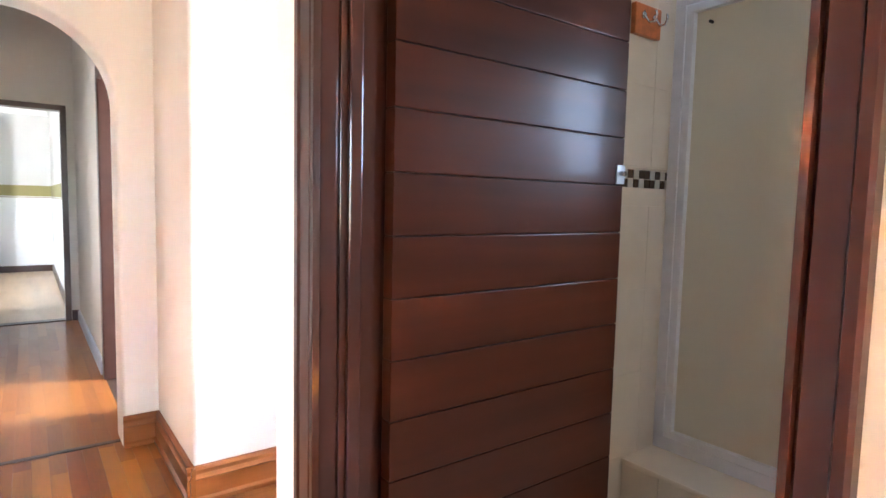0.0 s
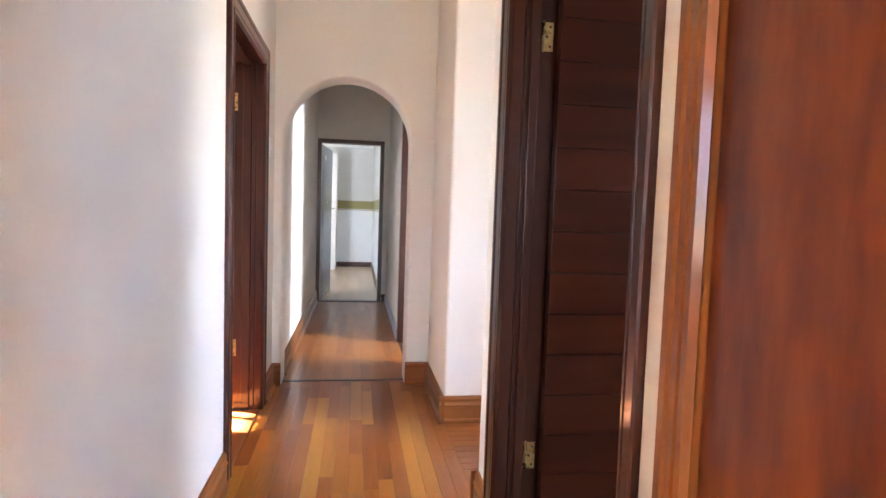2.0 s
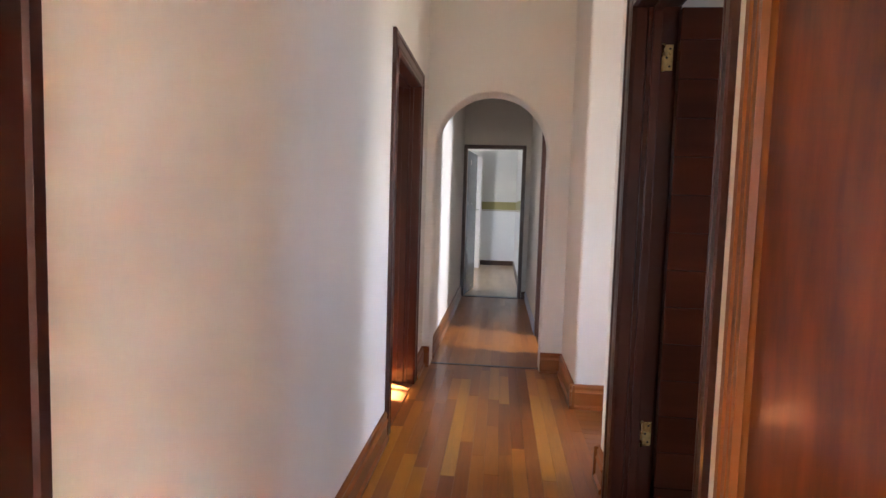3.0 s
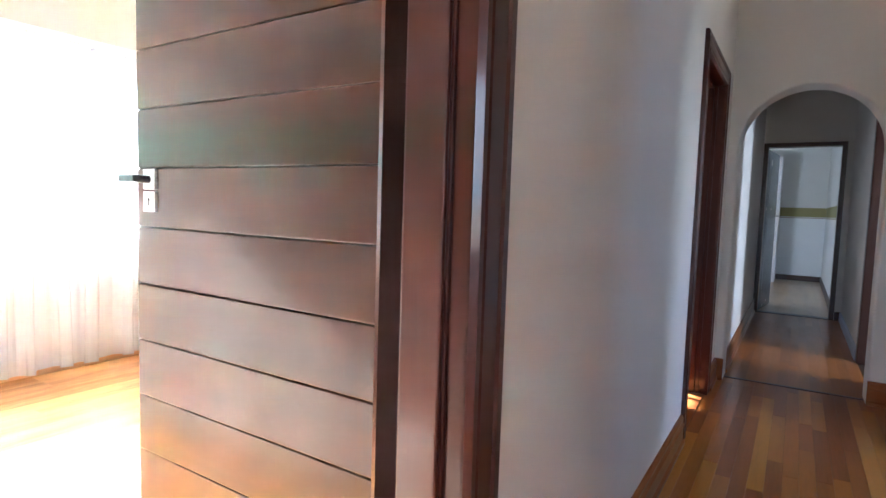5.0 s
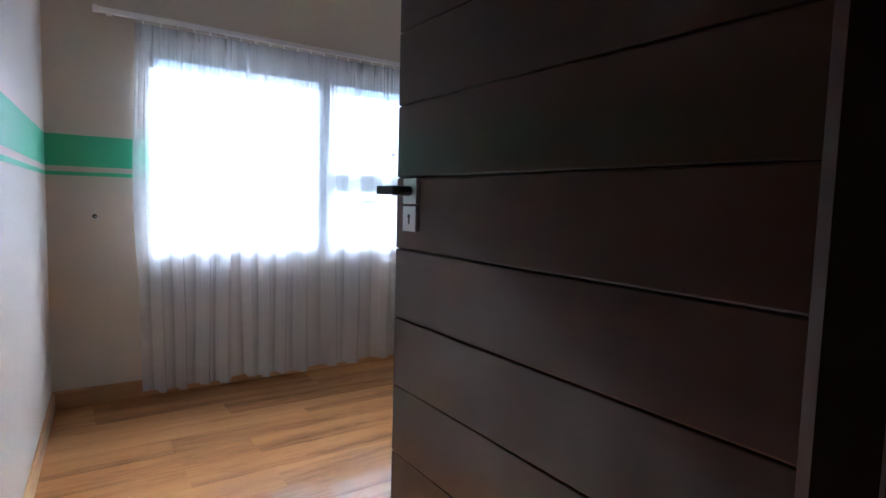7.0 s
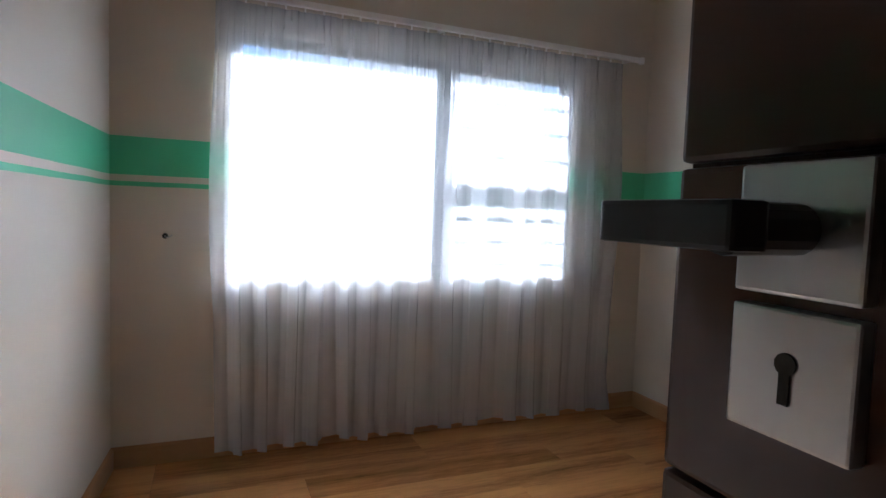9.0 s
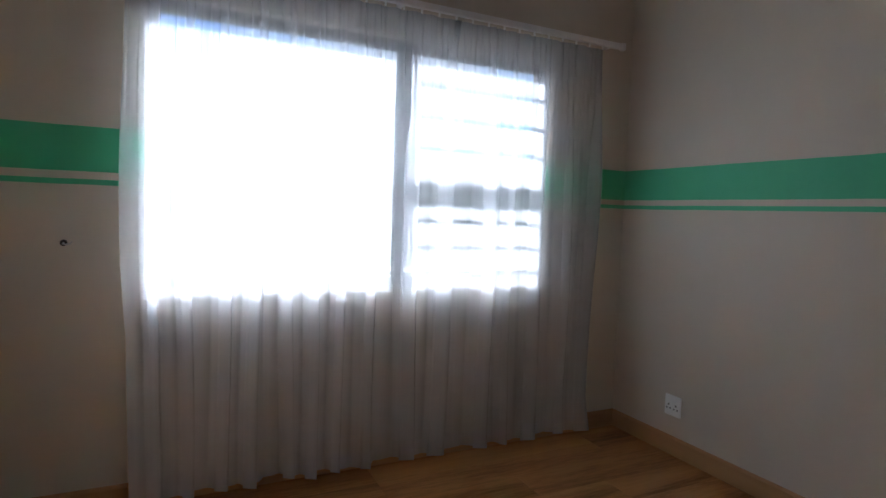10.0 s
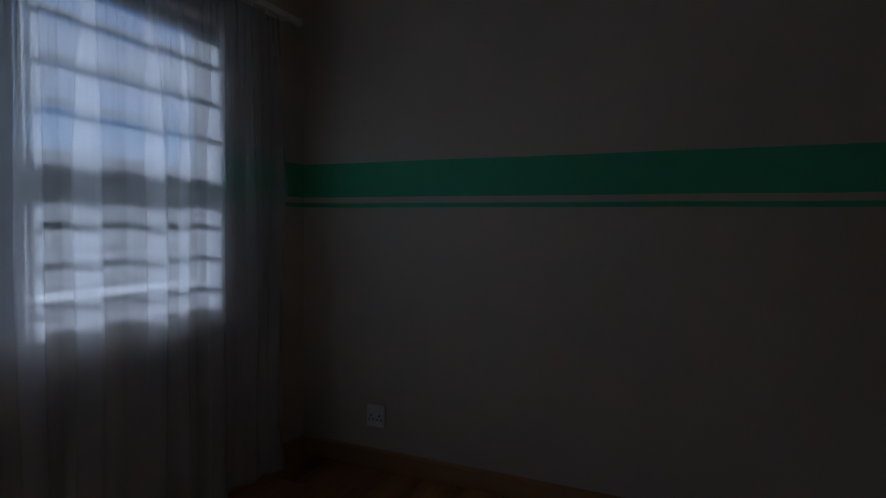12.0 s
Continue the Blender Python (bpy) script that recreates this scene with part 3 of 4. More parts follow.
def lever_handle(parent, x, z, side):
    """Square plate, keyhole plate and straight flat lever on the leaf face towards side (-1: y < 0)."""
    y0 = 0.0 if side < 0 else 0.04
    d = side

    def b(name, x0, x1, z0, z1, t0, t1, m, bev=0.0015, label=""):
        ya, yb = sorted((y0 + d * t0, y0 + d * t1))
        return boxed(name, (x0, ya, z0, x1, yb, z1), m, parent, label, bevel=bev)

    rose = b("handle_rose", x - 0.026, x + 0.026, z - 0.026, z + 0.026, 0.0, 0.009, M_SATIN, label="satin nickel square rose")
    esc = b("keyhole_plate", x - 0.026, x + 0.026, z - 0.083, z - 0.031, 0.0, 0.009, M_SATIN, label="satin nickel keyhole plate")
    neck = bmesh.new()
    cylinder(neck, (x, y0 + d * 0.008, z), (x, y0 + d * 0.046, z), 0.010)
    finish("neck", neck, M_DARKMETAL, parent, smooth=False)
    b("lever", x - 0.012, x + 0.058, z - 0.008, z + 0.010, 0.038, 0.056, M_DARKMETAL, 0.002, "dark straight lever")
    kh = bmesh.new()
    ya, yb = sorted((y0 + d * 0.0085, y0 + d * 0.0100))
    cylinder(kh, (x, ya, z - 0.052), (x, yb, z - 0.052), 0.0045, 12)
    box(kh, x - 0.0022, ya, z - 0.068, x + 0.0022, yb, z - 0.052)
    finish("keyhole", kh, M_BLACK, parent)
    return rose, esc


def hinge(parent, at, normal_axis, h=0.10):
    """A brass butt hinge: plate, barrel and screws; its plate lies across the normal axis."""
    x, y, z = at
    bm = bmesh.new()
    plate = box(bm, x - 0.018, y - 0.0015, z - h / 2, x + 0.018, y + 0.0015, z + h / 2)
    ob = finish("hinge_plate", plate, M_BRASS, parent, "worn brass hinge", bevel=0.0006)
    bb = bmesh.new()
    cylinder(bb, (x - 0.020, y - 0.004, z - h / 2 - 0.004), (x - 0.020, y - 0.004, z + h / 2 + 0.004), 0.0055, 12)
    finish("hinge_barrel", bb, M_BRASS, ob, smooth=True)
    sc = bmesh.new()
    for dz in (-0.034, 0.0, 0.034):
        cylinder(sc, (x + 0.006 * (1 if dz else -1), y - 0.0025, z + dz), (x + 0.006 * (1 if dz else -1), y - 0.0010, z + dz), 0.0045, 10)
    finish("hinge_screws", sc, M_DARKMETAL, ob)
    return ob


FL = "dark red mahogany door frame with moulded architrave"
f_bed = door_frame("door_frame_bedroom", "y", -WT, 0.0, -0.625, 0.200, 2.05, M_MAHOG_Z, FL, stop=(-0.128, -0.042), groove=-0.034, width=0.110)
# thin dark sheet: the gap's shade put in as colour
boxed("rebate_shade", (-0.182, 0.1965, 0.0, -0.1295, 0.1998, 2.045), M_HINGE_SHADE, f_bed, "near-black sheet for the shade beside the hinges")
f_west = door_frame("door_frame_west_room", "y", -WT, 0.0, 2.650, 3.500, 2.05, M_MAHOG_Z, FL, stop=(-0.110, -0.060), groove=-0.034)
f_bath = door_frame("door_frame_bathroom", "y", EX, EX + 0.15, 1.045, 2.000, 2.05, M_MAHOG_Z, FL, stop=(EX + 0.06, EX + 0.095), width=0.110, low_width=0.055, groove=EX + 0.04)
f_cup = door_frame("door_frame_cupboard", "y", EX, EX + 0.15, 0.080, 0.833, 2.05, M_TRIM, "orange varnished door frame with moulded architrave", width=0.079)
f_pas = door_frame("door_frame_passage", "y", PX, EX + 0.15, 4.535, 5.225, 2.015, M_STEELFRAME, "dark brown passage door frame", moulded=False, width=0.09)
f_far = door_frame("door_frame_far", "x", 7.53, 7.65, 0.095, 0.847, 2.065, M_STEELFRAME, "dark brown thin metal door frame", moulded=False, width=0.05)

bed_door = plank_leaf("bedroom_door", 0.852, 2.035, 1.291, 0.1525, "open dark mahogany door of level grooved planks with a nickel lever handle", M_MAHOG_NEW)
lever_handle(bed_door, 0.782, 1.262, 1)
for hz in (0.385, 1.827):
    hinge(bed_door, (0.012, 0.0, hz), "y")
bed_door.matrix_basis = Matrix.Translation((-0.184, 0.266, 0)) @ Matrix.Rotation(math.pi - 0.012, 4, "Z")

bath_door = plank_leaf("bathroom_door", 0.85, 2.035, 1.321, 0.148, "open red mahogany bathroom door of level grooved planks")
boxed("latch_plate", (0.812, -0.004, 1.325, 0.852, 0.0, 1.385), M_SATIN, bath_door, "small satin latch plate", bevel=0.001)
lp = bmesh.new()
cylinder(lp, (0.832, -0.020, 1.358), (0.832, -0.004, 1.358), 0.008, 12)
finish("latch_knob", lp, M_CHROME, bath_door, smooth=True)
bath_door.matrix_basis = Matrix.Translation((1.236, 1.955, 0)) @ Matrix.Rotation(0.0, 4, "Z")
for hz in (0.342, 1.856):
    hinge(f_bath, (EX + 0.125, 1.9985, hz), "y")
for hz in (0.381, 1.824):
    hinge(f_west, (-0.158, 3.4985, hz), "y")
west_door = plank_leaf("west_room_door", 0.82, 2.035, 1.30, 0.15, "mahogany plank door opened back into the sunlit room")
west_door.matrix_basis = Matrix.Translation((-0.20, 3.52, 0)) @ Matrix.Rotation(math.pi - 0.5, 4, "Z")


def slab_door(name, label, b, material, bevel=0.003):
    thing = empty(name, b[0], b[1], 0)
    boxed("leaf", b, material, thing, bevel=bevel)
    return tagged(thing, label, "door")


cup = slab_door("cupboard_door", "closed orange-brown mahogany veneer door with a chrome ring pull", (EX + 0.008, 0.084, 0.008, EX + 0.048, 0.829, 2.046), M_VENEER)
rg = bmesh.new()
tube(rg, [(EX - 0.006, 0.375 + 0.052 * math.cos(k * math.tau / 40), 1.347 + 0.052 * math.sin(k * math.tau / 40)) for k in range(40)], 0.0055, 10, True)
ring = finish("ring_pull", rg, M_CHROME, cup, "chrome ring pull", smooth=True)
rb = bmesh.new()
cylinder(rb, (EX - 0.006, 0.375, 1.399), (EX + 0.008, 0.375, 1.399), 0.010)
finish("ring_boss", rb, M_CHROME, ring, smooth=True)
far_door = empty("far_door")
finish("leaf", box(bmesh.new(), 0.0, 0.0, 0.008, 0.745, 0.04, 2.05), M_GREYDOOR, far_door, bevel=0.002)
for pz in (0.18, 0.75, 1.35):
    finish("panel", box(bmesh.new(), 0.12, -0.004, pz, 0.62, 0.0005, pz + (0.45 if pz < 1.3 else 0.55)), M_GREYDOOR, far_door, bevel=0.002)
fh = bmesh.new()
cylinder(fh, (0.69, 0.0, 1.22), (0.69, -0.05, 1.22), 0.009, 10)
box(fh, 0.60, -0.056, 1.212, 0.70, -0.044, 1.228)
finish("handle", fh, M_SATIN, far_door, "grey lever handle")
far_door.matrix_basis = Matrix.Translation((0.10, 7.66, 0)) @ Matrix.Rotation(math.pi / 2 - 0.13, 4, "Z")
tagged(far_door, "open pale blue-grey panelled door at the far doorway", "door")
cupb = empty("tall_cupboard", -0.3, 11.8, 0)
finish("carcass", box(bmesh.new(), -0.9, 11.45, 0, 0.16, 12.095, 2.3), M_WHITEMETAL, cupb, bevel=0.004)
tagged(cupb, "tall white cupboard against the far wall", "cupboard")
structure(boxed("threshold", (0.062, 4.055, -0.004, 0.914, 4.085, 0.006), M_STEELFRAME, bevel=0.003), "worn dark floor seam under the arch")
structure(boxed("threshold_far", (0.095, 7.52, -0.004, 0.847, 7.64, 0.008), M_STEELFRAME, bevel=0.003), "dark sill of the far doorway")
structure(boxed("threshold_bedroom", (-WT, -0.625, -0.004, -0.0, 0.200, 0.006), M_SKIRT_Y, bevel=0.003), "varnished timber door sill")
structure(boxed("threshold_west_room", (-WT, 2.65, -0.004, -0.0, 3.5, 0.006), M_SKIRT_Y, bevel=0.003), "varnished timber door sill")

# light switch and socket
sw = empty("light_switch", 0, 3.76, 1.60)
boxed("plate", (0.0, 3.715, 1.545, 0.009, 3.785, 1.655), M_WHITEP, sw, bevel=0.002)
boxed("rocker", (0.009, 3.735, 1.585, 0.013, 3.765, 1.615), M_WHITEP, sw, bevel=0.001)
tagged(sw, "white light switch on the hall wall", "light switch")


def socket(x, y, z):
    thing = empty("wall_socket", x, y, z)
    w = 0.052
    boxed("plate", (x - w, y - 0.010, z - w - 0.004, x + w, y, z + w + 0.004), M_WHITEP, thing, bevel=0.003)
    boxed("rim", (x - w + 0.008, y - 0.0115, z - w + 0.006, x + w - 0.008, y - 0.0095, z + w - 0.006), M_WHITEP, thing, bevel=0.0008)
    for dx in (-0.024, 0.024):
        hb = bmesh.new()
        for hx, hz, r in ((0.0, 0.008, 0.0052), (-0.011, -0.012, 0.0045), (0.011, -0.012, 0.0045)):
            cylinder(hb, (x + dx + hx, y - 0.0122, z + hz - 0.004), (x + dx + hx, y - 0.011, z + hz - 0.004), r, 12)
        finish("socket_holes", hb, M_BLACK, thing)
        boxed("rocker", (x + dx - 0.008, y - 0.0145, z + 0.020, x + dx + 0.008, y - 0.0105, z + 0.036), M_WHITEP, thing, bevel=0.001)
    return tagged(thing, "white double wall socket above the oak skirting", "socket")


socket(-3.335, BY1, 0.268)

hook = empty("curtain_hook", BX, -0.191, 1.105)
hb = bmesh.new()
cylinder(hb, (BX, -0.191, 1.105), (BX + 0.004, -0.191, 1.105), 0.013, 14)
finish("plate", hb, M_DARKMETAL, hook)
hb = bmesh.new()
tube(hb, [(BX + 0.003, -0.191, 1.105), (BX + 0.022, -0.191, 1.103), (BX + 0.030, -0.182, 1.100), (BX + 0.030, -0.166, 1.103), (BX + 0.028, -0.160, 1.112)], 0.003, 8)
finish("hook", hb, M_SATIN, hook, smooth=True)
tagged(hook, "small metal tieback hook screwed to the beige wall", "hook")

# ---- bedroom window ----
WX = BX - 0.075


def bed_window():
    win = empty("window_1", WX, 1.1, 0.9)
    y0, y1, z0, z1 = 0.09, 2.10, 0.90, 2.115
    f = 0.045
    m0, m1 = 1.205, 1.270

    def rect(name, ya, yb, za, zb, t, d0, d1, mat, lab=""):
        bm = bmesh.new()
        box(bm, WX + d0, ya, za, WX + d1, yb, za + t)
        box(bm, WX + d0, ya, zb - t, WX + d1, yb, zb)
        box(bm, WX + d0, ya, za + t, WX + d1, ya + t, zb - t)
        box(bm, WX + d0, yb - t, za + t, WX + d1, yb, zb - t)
        return finish(name, bm, mat, win, lab)

    rect("window_frame", y0, y1, z0, z1, f, -0.03, 0.025, M_FRAME, "dark bronze metal frame")
    boxed("mullion", (WX - 0.028, m0, z0 + f, WX + 0.030, m1, z1 - f), M_FRAME, win, bevel=0.003)
    boxed("transom", (WX - 0.028, m1, 1.385, WX + 0.028, y1 - f, 1.480), M_FRAME, win, bevel=0.003)
    for ya, yb, za, zb in ((y0 + f, m0, z0 + f, z1 - f), (m1, y1 - f, z0 + f, 1.385), (m1, y1 - f, 1.480, z1 - f)):
        pane = boxed("pane", (WX - 0.006, ya, za, WX - 0.002, yb, zb), M_GLASS, win)
        pane.visible_shadow = False
    return tagged(win, "wide dark metal framed window behind sheer curtains", kind="structure")


bed_window()


def guard():
    g = empty("burglar_bars", WX, 1.68, 0.95)
    for z in (1.02, 1.15, 1.28, 1.64, 1.79, 1.94):
        boxed("bar", (WX + 0.034, 1.272, z - 0.010, WX + 0.042, 2.098, z + 0.010), M_BAR, g)
    for y in (1.285, 2.085):
        boxed("upright", (WX + 0.026, y - 0.008, 0.905, WX + 0.034, y + 0.008, 2.11), M_BAR, g)
    return tagged(g, "grey flat steel burglar bars across the opening window light", "burglar bars")


guard()
structure(boxed("window_sill_outside", (BX - 0.34, 0.0, 0.84, WX - 0.031, 2.2, 0.965), M_CLAY, bevel=0.006), "pale sunlit exterior window sill")

# ---- curtain and rail ----
RX = -3.715


def rail():
    r = empty("curtain_rail", RX, 1.17, 2.26)
    boxed("track", (RX - 0.012, -0.17, 2.238, RX + 0.012, 2.51, 2.270), M_WHITEMETAL, r, bevel=0.004)
    for y in (-0.17, 2.51):
        boxed("end_cap", (RX - 0.015, y - 0.012, 2.234, RX + 0.015, y + 0.012, 2.274), M_WHITEMETAL, r, bevel=0.003)
    for y in (-0.10, 1.17, 2.44):
        boxed("bracket", (BX, y - 0.012, 2.246, RX - 0.012, y + 0.012, 2.262), M_WHITEMETAL, r, bevel=0.002)
    for k in range(26):
        boxed("glider", (RX - 0.004, 0.06 + k * 0.092, 2.218, RX + 0.004, 0.068 + k * 0.092, 2.239), M_WHITEP, r)
    return tagged(r, "slim white curtain track on brackets", "curtain rail")


rail()


def curtain():
    """A gathered sheer: pencil pleats at the heading, which open into wide uneven folds below; where the cloth laps it is three thick."""
    rnd = random.Random(14)
    y0, y1, ztop, zlow = 0.03, 2.385, 2.222, 0.032
    folds, y = [], y0
    while y < y1 - 0.03:
        w = rnd.choice((0.12, 0.15, 0.18, 0.22, 0.26)) * rnd.uniform(0.9, 1.1)
        folds.append((y, w, rnd.uniform(0.035, 0.068), rnd.uniform(0.30, 0.45), rnd.uniform(0.28, 0.50), rnd.uniform(-0.03, 0.03), rnd.uniform(0.0, 0.03)))
        y += w
    k_fit = (y1 - y0) / (y - y0)
    per, rows = 48, 60

    def at(n, u, v):
        fy, w, depth, flat, lap, lean, drop = folds[n]
        z = ztop + (zlow - ztop) * v
        open_ = min(1.0, max(0.0, (v - 0.02) / 0.32)) ** 0.8
        w *= k_fit
        if u < flat:
            a = u / flat
            yy, xx = a * 0.44 * w, 0.010 * math.sin(math.pi * a)
        else:
            a = (u - flat) / (1 - flat)
            back = 0.98 - lap * (0.35 + 0.65 * open_)
            yy = w * float(np.interp(a, (0, 0.38, 0.44, 0.56, 0.62, 1), (0.44, 0.95, 0.98, back, back + 0.03, 1.0)))
            xx = depth * (0.3 + 0.7 * open_) * float(np.interp(a, (0, 0.36, 0.46, 0.55, 0.64, 1), (0, 0.9, 1.0, 0.55, 0.35, 0)))
        yc = y0 + (fy - y0) * k_fit + yy + lean * v * math.sin(u * math.pi) + 0.006 * math.sin(v * 7 + n * 1.7)
        fine = 0.0055 * math.sin(yc * 260 + n) * (1 - open_) + 0.0022 * math.sin(v * 11 + n * 2.3 + u * 5)
        yc += 0.012 * math.sin(yc * 190 + n * 1.3) * (1 - open_)
        edge = 0.034 * math.sin(math.pi * min(1.0, v * 1.45)) * (math.exp(-(yc - y0) / 0.12) - 0.5 * math.exp(-(y1 - yc) / 0.10))
        flare = 0.05 * max(0.0, v - 0.9) / 0.1 * math.exp(-(y1 - yc) / 0.12)
        return (RX - 0.02 + xx + fine, yc - edge + flare, z + (drop + 0.006 * math.sin(u * math.tau)) * v ** 6)

    def cloth(name, v_list, push, label=""):
        bm = bmesh.new()
        grid = []
        for v in v_list:
            line = []
            for n in range(len(folds)):
                for k in range(per):
                    x, yy, z = at(n, k / per, v)
                    line.append(bm.verts.new((x + push, yy, z)))
            grid.append(line)
        for a, b in zip(grid, grid[1:]):
            for k in range(len(a) - 1):
                bm.faces.new([a[k], a[k + 1], b[k + 1], b[k]])
        return finish(name, bm, M_VOILE, thing, label, smooth=True)

    thing = empty("sheer_curtain", RX, 1.2, 0.03)
    cloth("cloth", [r / rows for r in range(rows + 1)], 0.0)
    cloth("hem", [0.975, 0.984, 0.992, 1.0], 0.0015, "doubled white hem")
    cloth("heading_tape", [0.0, 0.012, 0.024, 0.036], 0.0015, "pleated heading tape")
    return tagged(thing, "long white sheer curtain hanging in soft folds to the floor", "curtain")


curtain()

# ---- windows of the other rooms ----


def plain_window(name, axis, plane, a0, a1, z0, z1, label):
    w = empty(name, *((plane, (a0 + a1) / 2, z0) if axis == "y" else ((a0 + a1) / 2, plane, z0)))
    bm = bmesh.new()
    for b in ((a0, a1, z0, z0 + 0.05), (a0, a1, z1 - 0.05, z1), (a0, a0 + 0.05, z0 + 0.05, z1 - 0.05), (a1 - 0.05, a1, z0 + 0.05, z1 - 0.05),
              ((a0 + a1) / 2 - 0.02, (a0 + a1) / 2 + 0.02, z0 + 0.05, z1 - 0.05)):
        if axis == "y":
            box(bm, plane - 0.02, b[0], b[2], plane + 0.02, b[1], b[3])
        else:
            box(bm, b[0], plane - 0.02, b[2], b[1], plane + 0.02, b[3])
    finish("window_frame", bm, M_WHITEMETAL, w)
    return tagged(w, label, kind="structure")


plain_window("window_2", "y", 3.45, 2.32, 3.19, 0.75, 2.25, "white framed window at the end of the side passage")
plain_window("window_3", "y", -3.90, 4.50, 5.0, 0.9, 2.0, "window of the sunlit west room")
bath_window = plain_window("window_4", "y", 3.45, 0.5, 1.25, 1.4, 2.1, "small white bathroom window with an added dark blue pane that dims the sky")
# unseen pane, added to dim and tint the window's reflection on the door
boxed("pane", (3.446, 0.55, 1.45, 3.452, 1.20, 2.05), M_DIMPANE, bath_window, "added dark blue pane that dims the sky")
# unseen, added to go with the hall's fill lamp
plain_window("added_window_6", "x", -2.45, 0.15, 0.95, 0.9, 2.1, "unseen window added at the end of the hall for fill light")
# unseen, added with the east room's fill lamp
plain_window("added_window_7", "y", 3.45, 4.03, 4.50, 0.9, 2.1, "unseen window added in the east room to light the passage")
# unseen, placed only to light the far room
plain_window("added_window_5", "x", 7.59, -1.8, -1.1, 1.1, 1.8, "unseen window added to light the far room")

# ---- bathroom ----
structure(boxed("floor_bathroom", (EX + 0.15, 0.1, -0.01, 3.4, 2.12, 0.0), M_TILE), "cream tiled bathroom floor")
SX = 2.60


def shower():
    s = empty("shower_enclosure", SX, 1.7, 0)
    boxed("hob", (SX - 0.21, 1.44, 0.0, SX + 0.06, 2.119, 0.272), M_GROUT, s)
    for ya in (1.48, 1.72, 1.96):
        boxed("hob_tile", (SX - 0.218, ya, 0.004, SX - 0.210, min(ya + 0.236, 2.117), 0.272), M_TILE, s, bevel=0.0012)
    boxed("hob_ledge", (SX - 0.228, 1.44, 0.272, SX + 0.06, 2.118, 0.292), M_TILE, s, bevel=0.006)
    y0, y1, z0, z1 = 1.46, 2.116, 0.292, 2.06
    bm = bmesh.new()
    for b in ((y0, y1, z0, z0 + 0.05), (y0, y1, z1 - 0.045, z1), (y1 - 0.045, y1, z0 + 0.05, z1 - 0.045), (y0, y0 + 0.04, z0 + 0.05, z1 - 0.045)):
        box(bm, SX - 0.02, b[0], b[2], SX + 0.02, b[1], b[3])
    finish("screen_frame", bm, M_WHITEMETAL, s, "white powder-coated frame", bevel=0.003)
    bm = bmesh.new()
    for b in ((y0 + 0.045, y1 - 0.055, z0 + 0.056, z0 + 0.085), (y0 + 0.045, y1 - 0.055, z1 - 0.08, z1 - 0.052), (y1 - 0.085, y1 - 0.055, z0 + 0.085, z1 - 0.08)):
        box(bm, SX - 0.030, b[0], b[2], SX - 0.004, b[1], b[3])
    finish("door_rim", bm, M_WHITEMETAL, s, bevel=0.002)
    boxed("frosted_pane", (SX - 0.004, y0 + 0.045, z0 + 0.06, SX + 0.001, y1 - 0.07, z1 - 0.06), M_FROST, s, "frosted shower glass")
    boxed("towel_rail", (SX + 0.25, 1.5, 1.28, SX + 0.27, 2.0, 1.30), M_CHROME, s)
    knob = bmesh.new()
    cylinder(knob, (SX - 0.036, 1.965, 1.93), (SX - 0.018, 1.965, 1.93), 0.006, 10)
    finish("screw_cap", knob, M_DARKMETAL, s)
    return tagged(s, "shower enclosure with white frame and frosted glass on a tiled hob", "shower")


shower()
wn_tiles = empty("tiling_north", 2.2, 2.12, 0)
rows_z = [0.0, 0.30, 0.62, 0.94, 1.26, 1.405, 1.70, 2.02, 2.34, 2.66]
for ix in range(6):
    for k, z in enumerate(rows_z[:-1]):
        x = 1.245 + ix * 0.245
        z1 = rows_z[k + 1]
        if k == 4:
            continue
        boxed("tile", (x, 2.112, z + 0.0010, x + 0.243, 2.1198, z1 - 0.0010), M_TILE, wn_tiles, bevel=0.001)
for ix in range(40):
    for k in range(2):
        x = 1.245 + ix * 0.034
        z = 1.327 + k * 0.034
        boxed("mosaic_tile", (x, 2.113, z, x + 0.031, 2.1197, z + 0.031), M_MOS_D if (ix * 7 + k * 5 + ix * k) % 5 < 3 else M_MOS_L, wn_tiles)
tagged(wn_tiles, "cream wall tiling with a band of small mosaic tiles", kind="structure")
boxed("grout_bed", (1.238, 2.1130, 0.0, 2.72, 2.1199, 1.262), M_GROUT, wn_tiles)
boxed("grout_bed", (1.238, 2.1130, 1.400, 2.72, 2.1199, 2.66), M_GROUT, wn_tiles)
boxed("mosaic_bed", (1.24, 2.1125, 1.262, 2.60, 2.1195, 1.325), M_TILE, wn_tiles)

hk = empty("towel_hook_board", 2.36, 2.11, 1.90)
boxed("board", (2.30, 2.090, 1.868, 2.455, 2.111, 1.975), M_ORANGEWOOD, hk, bevel=0.004)
for hx in (2.345, 2.410):
    hb = bmesh.new()
    tube(hb, [(hx, 2.088, 1.95), (hx, 2.082, 1.93), (hx, 2.065, 1.905), (hx, 2.045, 1.905), (hx, 2.036, 1.925), (hx, 2.040, 1.94)], 0.0045, 8)
    cylinder(hb, (hx, 2.091, 1.935), (hx, 2.084, 1.935), 0.012, 12)
    finish("hook", hb, M_CHROME, hk, "chrome hook", smooth=True)
tagged(hk, "orange wooden board with chrome towel hooks on cream tiles", "towel hook")

# ---- outside ----
structure(boxed("ground", (-900, -900, -0.6, 900, 900, -0.5), M_GROUND), "dry grassy ground to the horizon")


def boundary_wall():
    w = boxed("boundary_wall", (-12.2, -14, -0.5, -12.0, 16, 1.05), M_CLAY, bevel=0.01)
    return structure(w, "pale rendered boundary wall beyond the window")


